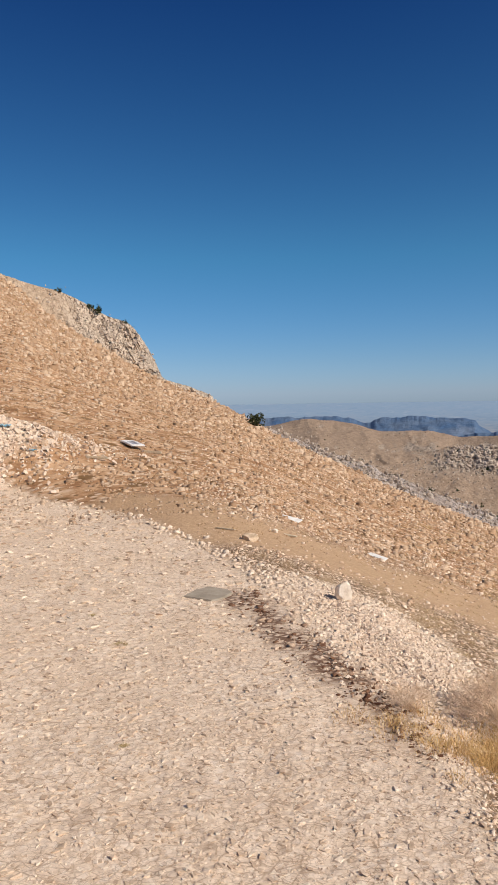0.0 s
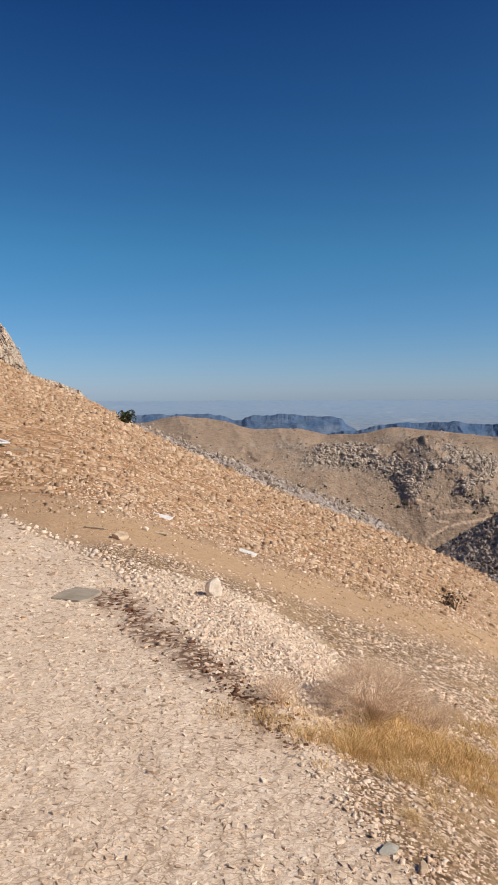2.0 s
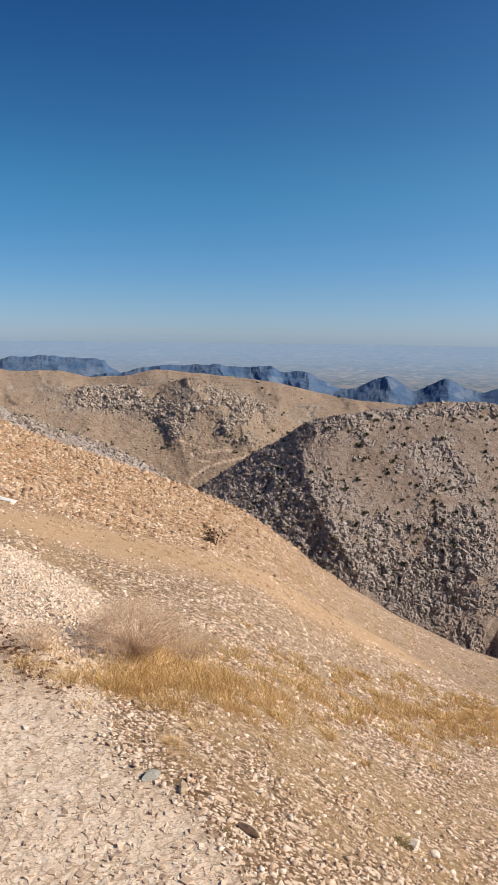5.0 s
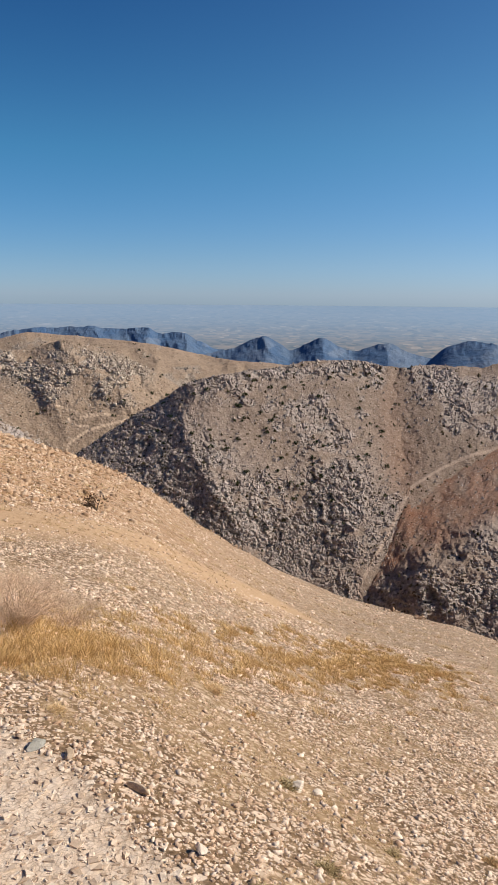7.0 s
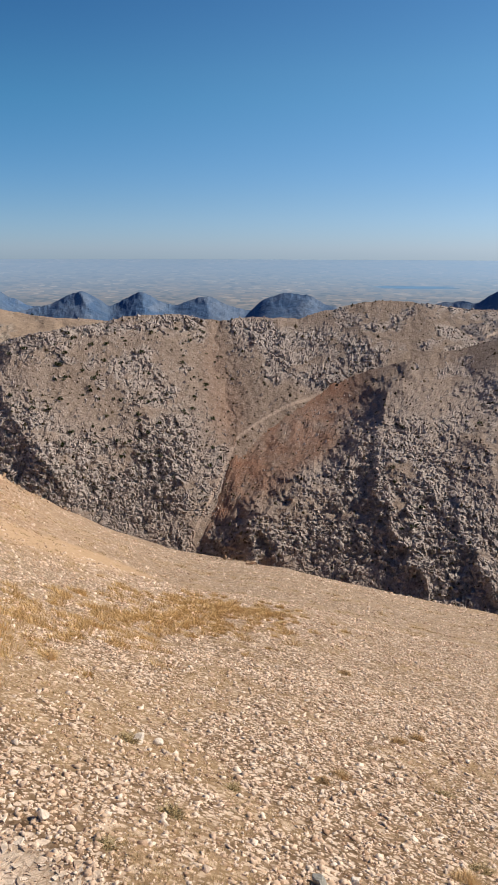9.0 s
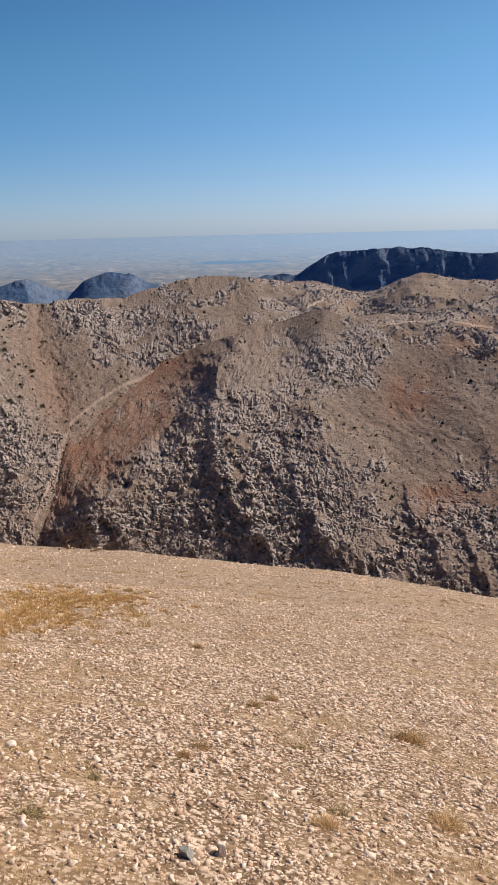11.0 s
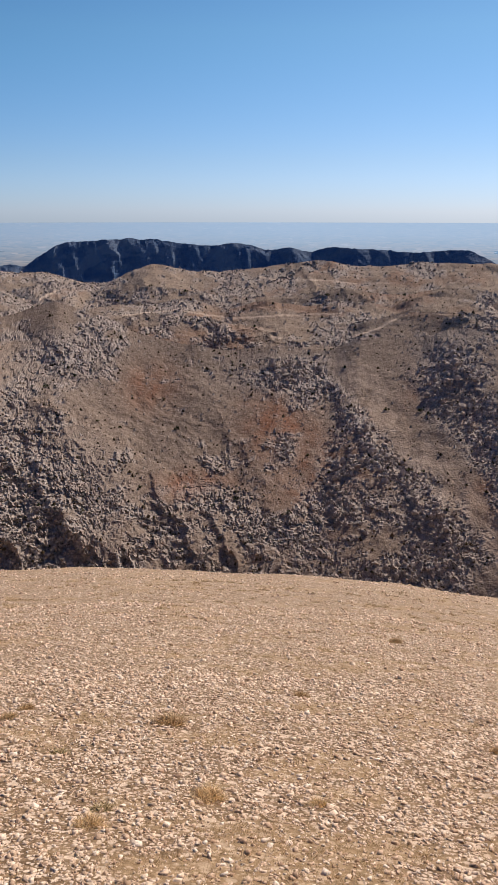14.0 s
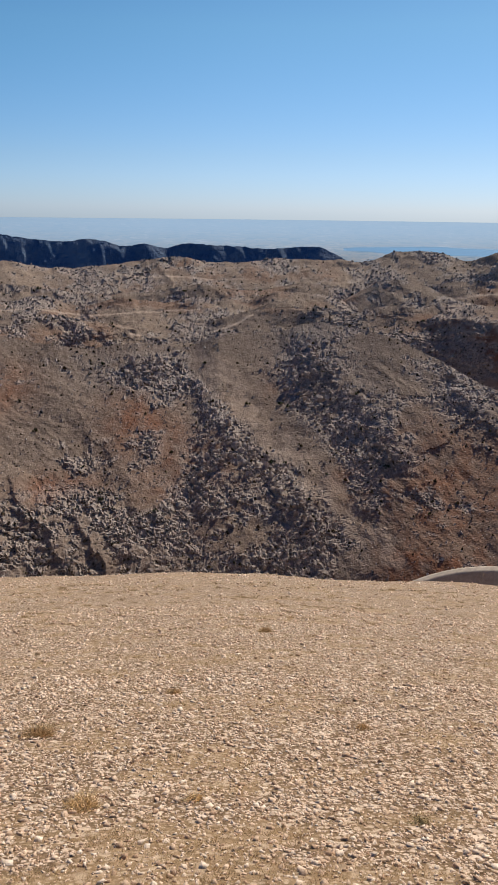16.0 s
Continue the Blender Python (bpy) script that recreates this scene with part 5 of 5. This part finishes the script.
# ---- road on the far slope, lakes on the plain ----
def build_road():
    F, E, P = RIGHT[:3]
    phi = np.arange(101, 118, 0.25)
    tilt = curve([(101, -28.2), (104.7, -26.6), (106.8, -25.7), (108.9, -25.05), (111.4, -24.62), (118, -24.2)])(phi)
    rows = []
    for f, e in zip(phi, tilt):
        k = int(np.clip(round((f - F[0, 0]) / (F[1, 0] - F[0, 0])), 0, len(F) - 1))
        r = np.interp(e, E[k], np.hypot(P[k, :, 0], P[k, :, 1])) - 7
        z = EYE + r * math.tan(radians(e))
        rows.append([(q * math.sin(radians(f)), q * math.cos(radians(f)), z + h) for q, h in
                     ((r - 6, -6), (r - 2.5, -0.6), (r - 2.2, 0), (r - 0.8, 0.12), (r, 0.05), (r + 0.8, 0.12), (r + 2.2, 0), (r + 2.6, -0.4))])
    me = grid_mesh("road", np.array(rows))
    m = plain_material("road_gravel", 0.9, [(0.35, (0.38, 0.32, 0.27)), (0.65, (0.52, 0.45, 0.38))], 0.6, 0.4, 0.1)
    put("road", me, m, "pale unpaved road winding along the far slope", "road", "structure")


def build_lakes():
    m = Mat("lake_water", 0.15)
    m.color((0.24, 0.37, 0.48))
    m.b.inputs["Specular IOR Level"].default_value = 0.5
    for k, (f, wf, e0, e1) in enumerate(((61, 4.5, -2.72, -2.42), (105, 7, -3.0, -2.35))):
        a = np.linspace(0, 2 * math.pi, 64, endpoint=False)
        rad = 1 + 0.25 * fbm(np.cos(a) * 2 + k, np.sin(a) * 2, 4, 300 + k)
        F = f + wf * np.cos(a) * rad
        E = (e0 + e1) / 2 + (e1 - e0) / 2 * np.sin(a) * rad
        r = np.interp(E, [-3.6, -0.72], [3400, 4930]) - 6
        x, y, z = r * np.sin(np.radians(F)), r * np.cos(np.radians(F)), EYE + r * np.tan(np.radians(E))
        c = np.array([[x.mean(), y.mean(), z.mean()]])
        i = np.arange(64)
        me = raw_mesh("lake", np.concatenate([np.stack([x, y, z], -1), c]), np.stack([i, (i + 1) % 64, np.full(64, 64)], -1))
        put("lake", me, m.m, "pale blue lake on the distant plain", "lake", "structure")


build_road()
build_lakes()


# ---- single things ----
def rock_mesh(name, size, seed, cuts=7, detail=3):
    """An angular weathered stone: a ball cut by planes and roughened."""
    rng = random.Random(seed)
    bm = bmesh.new()
    bmesh.ops.create_icosphere(bm, subdivisions=detail, radius=1)
    planes = [(Vector((rng.gauss(0, 1), rng.gauss(0, 1), rng.gauss(0, 1))).normalized(), rng.uniform(0.5, 0.8)) for _ in range(cuts)]
    for v in bm.verts:
        for n, d in planes:
            over = v.co.dot(n) - d
            if over > 0:
                v.co -= n * over
        v.co *= 1 + 0.07 * noise.fractal(v.co * 2.2 + Vector((seed, 0, 0)), 0.8, 2.0, 4)
        v.co = Vector((v.co.x * size[0], v.co.y * size[1], v.co.z * size[2]))
    me = bpy.data.meshes.new(name)
    bm.to_mesh(me)
    bm.free()
    return me


def stand_on(x, y, sink=0.0):
    return float(ground_z(np.array([x]), np.array([y]))[0]) - sink


M_WHITE_ROCK = plain_material("white_limestone", 0.85, [(0.35, (0.66, 0.55, 0.44)), (0.6, (0.86, 0.77, 0.66))], 14, 0.5, 0.01)
M_TAN_ROCK = plain_material("tan_limestone", 0.9, [(0.35, (0.42, 0.31, 0.21)), (0.65, (0.70, 0.55, 0.40))], 18, 0.5, 0.01)
M_GREY_ROCK = plain_material("grey_stone", 0.85, [(0.35, (0.30, 0.29, 0.25)), (0.65, (0.46, 0.44, 0.39))], 18, 0.5, 0.01)
M_CONCRETE = plain_material("weathered_concrete", 0.9, [(0.35, (0.31, 0.265, 0.21)), (0.65, (0.43, 0.375, 0.305))], 9, 0.4, 0.006)
M_WHITE = plain_material("white_board", 0.6, [(0.3, (0.70, 0.68, 0.66)), (0.6, (0.84, 0.83, 0.81))], 12, 0.1, 0.002)
M_GREY_PANEL = plain_material("grey_panel", 0.5, [(0.3, (0.30, 0.30, 0.33)), (0.7, (0.44, 0.44, 0.47))], 8, 0.1, 0.002)
M_WOOD = plain_material("bleached_wood", 0.8, [(0.3, (0.50, 0.40, 0.28)), (0.7, (0.70, 0.59, 0.44))], 30, 0.3, 0.003)
M_PLASTIC = plain_material("blue_plastic", 0.4, [(0.3, (0.16, 0.34, 0.45)), (0.7, (0.30, 0.50, 0.60))], 9, 0.3, 0.01)


def boulder(x, y, size, seed, mat, label, turn=0.0, name="boulder"):
    ob = put(name, rock_mesh(name, size, seed), mat, label, "rock")
    ob.matrix_world = pose(x, y, stand_on(x, y) + size[2] * 0.55, 8, -6, turn)
    return ob


boulder(0.76, 6.36, (0.072, 0.07, 0.115), 3, M_WHITE_ROCK, "pointed white limestone block at the edge of the rubble", 20)
boulder(0.0, 8.85, (0.13, 0.09, 0.07), 5, M_TAN_ROCK, "tan stone lying beside the footpath", 60)
boulder(0.91, 2.54, (0.045, 0.03, 0.016), 7, M_GREY_ROCK, "flat greenish grey stone at the track's edge", 30)
boulder(0.99, 2.43, (0.035, 0.02, 0.018), 8, M_TAN_ROCK, "elongated tan stone at the track's edge", 70)
boulder(2.0, 2.37, (0.05, 0.035, 0.022), 9, M_WHITE_ROCK, "pale stone on the dry slope", 10, "stone")
boulder(2.09, 2.34, (0.025, 0.025, 0.02), 10, M_WHITE_ROCK, "small pale stone on the dry slope", 50, "stone")
boulder(1.13, 1.78, (0.022, 0.02, 0.03), 12, M_WHITE_ROCK, "upright white stone on the dry slope", 0, "stone")
boulder(1.79, 1.1, (0.03, 0.018, 0.03), 13, M_WHITE_ROCK, "upright white stone on the dry slope", 40, "stone")
boulder(1.69, 1.17, (0.03, 0.02, 0.024), 14, M_GREY_ROCK, "grey stone on the dry slope", 80, "stone")
boulder(0.31, 9.65, (0.05, 0.04, 0.03), 15, M_WHITE_ROCK, "pale stone beside the footpath", 15, "stone")
boulder(1.12, 2.16, (0.05, 0.02, 0.02), 16, M_TAN_ROCK, "long tan stone at the track's edge", 120, "stone")


def slab():
    """A broken square of concrete set in the gravel."""
    bm = bmesh.new()
    ring = [(-0.155, -0.17), (0.11, -0.18), (0.15, -0.09), (0.155, 0.11), (0.08, 0.18), (-0.11, 0.19), (-0.16, 0.05)]
    low = [bm.verts.new((x, y, 0)) for x, y in ring]
    top = [bm.verts.new((x * 0.985, y * 0.985, 0.045)) for x, y in ring]
    bm.faces.new(top)
    bm.faces.new(low[::-1])
    for k in range(len(ring)):
        bm.faces.new((low[k], low[(k + 1) % 7], top[(k + 1) % 7], top[k]))
    bmesh.ops.bevel(bm, geom=[e for e in bm.edges if all(v.co.z > 0.04 for v in e.verts)], offset=0.006, segments=2, affect="EDGES")
    me = bpy.data.meshes.new("concrete_slab")
    bm.to_mesh(me)
    bm.free()
    ob = put("concrete_slab", me, M_CONCRETE, "broken grey concrete slab bedded in the gravel track", "slab")
    ob.matrix_world = pose(-0.34, 6.25, stand_on(-0.34, 6.25) - 0.034, 0, 2, -25)


slab()


def bevelled_box(size, offset):
    bm = bmesh.new()
    bmesh.ops.create_cube(bm, size=1)
    bmesh.ops.scale(bm, vec=size, verts=bm.verts)
    bmesh.ops.bevel(bm, geom=bm.edges[:], offset=offset, segments=2, affect="EDGES")
    return bm


def board(x, y, size, turn, mat, label, tilt=(0, 0), name="board", category="board"):
    bm = bevelled_box(size, min(size) * 0.25)
    for v in bm.verts:  # ends worn and the length slightly bowed
        v.co.z += 0.03 * size[0] * math.cos(v.co.x / size[0] * 3) + 0.004 * noise.noise(v.co * 30)
        v.co.y += 0.05 * size[1] * noise.noise(v.co * 9)
    me = bpy.data.meshes.new(name)
    bm.to_mesh(me)
    bm.free()
    ob = put(name, me, mat, label, category)
    ob.matrix_world = pose(x, y, stand_on(x, y) + size[2] * 0.7, tilt[0], tilt[1], turn)


board(0.6, 11.65, (0.36, 0.15, 0.02), -30, M_WHITE, "white board fragment lying on the hillside", (8, 10))
board(1.73, 10.5, (0.27, 0.10, 0.02), -35, M_WHITE, "small white board fragment beside the footpath", (6, 12))
board(0.49, 9.7, (0.2, 0.06, 0.015), -25, M_WOOD, "pale wood splinter beside the footpath", (0, 6), "wood_splinter", "wood")
board(-0.3, 9.3, (0.26, 0.03, 0.015), -20, M_WOOD, "thin pale stick beside the footpath", (0, 4), "stick", "stick")
board(-2.93, 14.85, (0.44, 0.05, 0.05), -8, M_WOOD, "pale stick lying on the slope", (0, 2), "stick", "stick")
board(-2.15, 17.2, (0.42, 0.05, 0.06), -14, M_WOOD, "pale stick lying near the white panel", (0, 4), "stick", "stick")


def panel(x, y):
    """A flat white frame with a grey inset."""
    root = put("white_panel", None, None, "discarded white frame with a grey inset on the hillside", "panel")
    w, d, rail = 0.33, 0.8, 0.09
    for cx, cy, sx, sy in ((0, (d - rail) / 2, w, rail), (0, -(d - rail) / 2, w, rail), ((w - rail) / 2, 0, rail, d - 2 * rail - 0.004), (-(w - rail) / 2, 0, rail, d - 2 * rail - 0.004)):
        bm = bevelled_box((sx, sy, 0.04), 0.008)
        bmesh.ops.translate(bm, vec=(cx, cy, 0.03), verts=bm.verts)
        part("rail", bm, M_WHITE, root)
    bm = bevelled_box((w - 2 * rail, d - 2 * rail, 0.012), 0.003)
    bmesh.ops.translate(bm, vec=(0, 0, 0.03), verts=bm.verts)
    part("inset", bm, M_GREY_PANEL, root, "grey inset sheet")
    root.matrix_world = pose(x, y, stand_on(x, y) + 0.05, 5, 3, 28)


panel(-2.7, 17.9)


def plastic(x, y, size, seed, label):
    """A crumpled sheet of plastic."""
    bm = bmesh.new()
    bmesh.ops.create_grid(bm, x_segments=14, y_segments=10, size=1)
    for v in bm.verts:
        p = v.co.copy()
        v.co = Vector((p.x * size, p.y * size * 0.7, 0.35 * size * (1 + noise.fractal(p * 1.8 + Vector((seed, 0, 0)), 0.7, 2, 4))))
        v.co.xy += Vector((noise.noise(p * 3 + Vector((0, seed, 0))), noise.noise(p * 3 + Vector((seed, seed, 0))))) * size * 0.3
    bmesh.ops.solidify(bm, geom=bm.faces[:], thickness=0.004)
    me = bpy.data.meshes.new("plastic_sheet")
    bm.to_mesh(me)
    bm.free()
    ob = put("plastic_sheet", me, M_PLASTIC, label, "litter")
    ob.matrix_world = pose(x, y, stand_on(x, y) + 0.02, 0, 0, seed * 40)


plastic(-4.78, 15.2, 0.1, 1, "crumpled blue plastic sheet on the spoil mound")
plastic(-4.1, 14.62, 0.07, 4, "scrap of blue plastic at the foot of the mound")


# ---- tufts and shrubs ----
def tuft_mesh(name, height, count, seed, width=0.003, lean=0.9, radius=0.5):
    """A rounded tuft of bent blades."""
    rng = np.random.default_rng(seed)
    n = count
    a, up = rng.uniform(0, 6.283, n), rng.uniform(0.12, 1.0, n)
    out = np.sqrt(1 - up * up)
    way = np.stack([np.cos(a) * out, np.sin(a) * out, up], -1)  # tips fill a dome
    root = np.concatenate([rng.normal(0, 0.28, (n, 2)) * height * radius * 2, np.full((n, 1), -0.008)], 1)
    tip = root + way * (height * rng.uniform(0.7, 1.02, n))[:, None] * np.array([lean, lean, 1.0])
    mid = (root + tip) / 2 + np.array([0, 0, 0.12 * height])
    side = np.cross(way, rng.normal(0, 1, (n, 3)))
    side *= (width / 2 / np.linalg.norm(side, axis=1))[:, None]
    v = np.stack([root - side, root + side, mid + side * 0.7, mid - side * 0.7, tip], 1).reshape(-1, 3)
    i = (np.arange(n) * 5)[:, None]
    return raw_mesh(name, v, np.concatenate([i + [0, 1, 2], i + [0, 2, 3], i + [3, 2, 4]]))


M_BROWN_TUFT = grass_material("brown_grass", (0.50, 0.335, 0.17), (0.65, 0.465, 0.26), (0.76, 0.58, 0.35))
M_PALE_GRASS = grass_material("pale_grass", (0.74, 0.53, 0.28), (0.85, 0.65, 0.38), (0.92, 0.74, 0.49))
M_OLIVE = grass_material("olive_weed", (0.36, 0.28, 0.14), (0.50, 0.39, 0.21), (0.60, 0.48, 0.28))
KINDS = {
    "gold": (put("grass_tuft", tuft_mesh("grass_tuft", 0.048, 1300, 71, width=0.0018, lean=1.5, radius=0.8), M_PALE_GRASS, "tuft of dry golden grass among the stones", "grass tuft", group="grass tufts"), "grass_tuft"),
    "brown": (put("grass_tuft", tuft_mesh("grass_tuft", 0.05, 1300, 72, width=0.0018, lean=1.5, radius=0.8), M_BROWN_TUFT, "dense brown grass tuft among the stones", "grass tuft", group="grass tufts"), "grass_tuft"),
    "weed": (put("weed", tuft_mesh("weed", 0.028, 420, 73, width=0.0026, lean=2.2, radius=1.0), M_OLIVE, "low olive weed among the stones", "weed", group="weeds"), "weed")}
SPOTS = [("brown", 3.83, 1.06, 1.5), ("gold", 2.67, 0.58, 1.25), ("gold", 2.26, 0.94, 0.9), ("brown", 2.58, 1.78, 0.6), ("brown", 5.07, 0.38, 0.9), ("brown", 3.83, 2.07, 0.8),
         ("gold", 2.72, 0.12, 0.7), ("brown", 5.56, 3.61, 0.9), ("weed", 3.16, 1.46, 1.0), ("weed", 2.47, -0.76, 1.0), ("brown", 4.01, -0.84, 0.7), ("brown", 9.41, -0.55, 1.4),
         ("brown", 2.79, 1.82, 0.7), ("weed", 1.56, 1.7, 1.1), ("brown", 4.1, 2.09, 0.8), ("weed", 1.19, 1.57, 0.9), ("weed", 2.43, 0.96, 1.0), ("weed", 2.04, 1.85, 0.8),
         ("gold", 1.1, 2.84, 0.7), ("gold", 2.36, 3.6, 1.1), ("weed", 1.95, 2.4, 1.2), ("weed", -0.86, 4.97, 1.0), ("weed", -0.6, 3.52, 0.6), ("weed", -1.16, 5.58, 0.5)]
used = set()
for k, (kind, x, y, size) in enumerate(SPOTS):
    ob = KINDS[kind][0]
    place = pose(x, y, stand_on(x, y), 0, 0, 47 * k) @ Matrix.Scale(size, 4)
    if kind in used:
        ob = copy_thing(ob, place)
    used.add(kind)
    ob.matrix_world = place


def dry_shrub(x, y, radius, height, twigs, seed, mat, label):
    """A wiry half-dead shrub: many forking twigs from one root."""
    rng = random.Random(seed)
    verts, faces = [], []

    def twig(a, b, w):
        n = len(verts)
        side = (b - a).cross(Vector((rng.gauss(0, 1), rng.gauss(0, 1), rng.gauss(0, 1)))).normalized() * w
        other = (b - a).cross(side).normalized() * w
        verts.extend([a + side, a - side * 0.5 + other * 0.87, a - side * 0.5 - other * 0.87, b])
        faces.extend([(n, n + 1, n + 3), (n + 1, n + 2, n + 3), (n + 2, n, n + 3)])
    for _ in range(twigs):
        a = rng.uniform(0, 6.283)
        reach = radius * math.sqrt(rng.uniform(0.02, 1))
        tip = Vector((reach * math.cos(a), reach * math.sin(a), height * (1 - 0.55 * (reach / radius) ** 2) * rng.uniform(0.7, 1.05)))
        root = Vector((0.15 * tip.x + rng.gauss(0, 0.02), 0.15 * tip.y + rng.gauss(0, 0.02), -0.01))
        mid = root.lerp(tip, 0.55) + Vector((0, 0, 0.08 * height))
        twig(root, mid + (mid - root) * 0.1, 0.0016)
        for _ in range(5):
            t = rng.uniform(0.1, 0.9)
            p = mid.lerp(tip, t)
            twig(p, p + Vector((rng.gauss(0, 1), rng.gauss(0, 1), rng.uniform(0, 1.6))) * 0.14 * height, 0.0009)
        twig(mid, tip, 0.0012)
    me = raw_mesh("dry_shrub", np.array([tuple(v) for v in verts]), np.array(faces))
    ob = put("dry_shrub", me, mat, label, "shrub", group="dry shrubs")
    ob.location = (x, y, stand_on(x, y))


dry_shrub(0.8, 3.95, 0.16, 0.14, 150, 81, M_TWIG, "small wiry brown shrub at the foot of the rubble")
dry_shrub(1.33, 3.98, 0.36, 0.33, 460, 82, M_TWIG, "wiry pinkish dry shrub behind the golden grass")
dry_shrub(1.72, 4.2, 0.26, 0.2, 240, 83, M_TWIG, "low wiry dry shrub among the golden grass")


def leaf_material(name, a, b, c):
    m = Mat(name, 0.7)
    m.color(m.ramp(m.per("island"), (0.0, a), (0.5, b), (1.0, c)))
    return m.m


M_LEAF = leaf_material("evergreen_leaves", (0.025, 0.035, 0.014), (0.05, 0.062, 0.025), (0.09, 0.10, 0.045))
M_BROWN_LEAF = leaf_material("withered_leaves", (0.06, 0.036, 0.022), (0.11, 0.066, 0.038), (0.17, 0.11, 0.068))
M_BARK = plain_material("shrub_bark", 0.9, [(0.3, (0.09, 0.065, 0.045)), (0.7, (0.17, 0.13, 0.09))], 6, 0.3, 0.02)


def bush(name, leaves, seed, leaf_mat, label, group="", leaf=0.09, lobes=7):
    """A bush one metre wide and 0.75 high: a forked stem and a ragged crown of separate leaves."""
    rng = np.random.default_rng(seed)
    root = put(name, None, None, label, "bush", group=group)
    c = np.stack([rng.normal(0, 0.22, lobes), rng.normal(0, 0.22, lobes), rng.uniform(0.22, 0.5, lobes)], -1)
    rad = rng.uniform(0.14, 0.26, lobes)
    k = rng.integers(0, lobes, leaves)
    d = rng.normal(0, 1, (leaves, 3))
    d /= np.linalg.norm(d, axis=1)[:, None]
    p = c[k] + d * (rad[k] * rng.uniform(0.55, 1.1, leaves))[:, None]
    p[:, 2] = np.maximum(p[:, 2], 0.02)
    a, b = rng.normal(0, 1, (leaves, 3)), rng.normal(0, 1, (leaves, 3))
    a *= leaf / np.linalg.norm(a, axis=1)[:, None]
    b *= leaf * 0.6 / np.linalg.norm(b, axis=1)[:, None]
    v = np.stack([p - a, p + b, p + a, p - b], 1).reshape(-1, 3)
    f = (np.arange(leaves) * 4)[:, None] + np.arange(4)
    put("crown", raw_mesh("crown", v, f), leaf_mat, parent=root)
    bm = bmesh.new()
    for i in range(lobes):
        tip, mid = Vector(c[i]), Vector((c[i][0] * 0.4, c[i][1] * 0.4, c[i][2] * 0.5))
        for p0, p1, w0, w1 in ((Vector((0, 0, -0.05)), mid, 0.03, 0.018), (mid, tip, 0.018, 0.006)):
            m = (p1 - p0).to_track_quat("Z", "Y").to_matrix().to_4x4()
            bmesh.ops.create_cone(bm, segments=5, radius1=w0, radius2=w1, depth=(p1 - p0).length, matrix=Matrix.Translation((p0 + p1) / 2) @ m)
    part("stem", bm, M_BARK, root)
    return root


green = bush("bush", 700, 91, M_LEAF, "round dark green bush on the ridge of the hillside", leaf=0.05)
green.matrix_world = pose(0.7, 70, stand_on(0.7, 70) - 0.1, 0, 0, 0) @ Matrix.Scale(2.1, 4)
withered = bush("bush", 380, 92, M_BROWN_LEAF, "withered brown bush on the stony slope", leaf=0.04)
withered.matrix_world = pose(5.8, 12.7, stand_on(5.8, 12.7), 0, 0, 0) @ Matrix.Scale(0.52, 4)


def on_hill(body, f, e):
    F, E, P = body[:3]
    i = int(np.clip(round((f - F[0, 0]) / (F[1, 0] - F[0, 0])), 0, len(F) - 1))
    return Vector(P[i, int(np.argmin(np.abs(E[i] - e)))])


def hill_shrubs():
    rng = random.Random(17)
    stock = [bush("shrub", 90, 95 + k, M_LEAF, "dark evergreen shrub on the stony hillside", "hill shrubs", leaf=0.13, lobes=5) for k in range(3)]
    spots = []
    for body, n, f0, f1, e0, e1, size in ((MIDDLE, 95, 35, 47, -17, -5.3, 2.6), (MIDDLE, 25, 28, 36, -12, -6.5, 2.4), (RIGHT, 45, 60, 108, -22, -8.5, 2.4), (UPLANDS[3], 14, 60, 110, -7, -5, 3.2),
                                          (UPLANDS[0], 12, 74, 110, -9.5, -7.5, 2.6), (KNOLL, 26, 10, 30, -9, -4.2, 3.2), (TAN, 14, 4, 34, -5, -2.7, 4.0), (SPUR, 8, 5, 20, -9.5, -4, 1.2)):
        for _ in range(n):
            p = on_hill(body, rng.uniform(f0, f1), rng.uniform(e0, e1))
            spots.append((p, size * rng.uniform(0.55, 1.25)))
    for f, e, size in ((-10.9, 6.05, 2.6), (-11.4, 6.4, 1.8), (-13.6, 7.5, 1.6), (-8.9, 5.3, 1.2)):
        spots.append((on_hill(CLIFF, f, e), size))
    for k, (p, size) in enumerate(spots):
        place = Matrix.Translation(p) @ pose(0, 0, -0.15, 0, 0, rng.uniform(0, 360)) @ Matrix.Scale(size, 4)
        ob = stock[k] if k < 3 else copy_thing(stock[k % 3], place)
        ob.matrix_world = place


hill_shrubs()
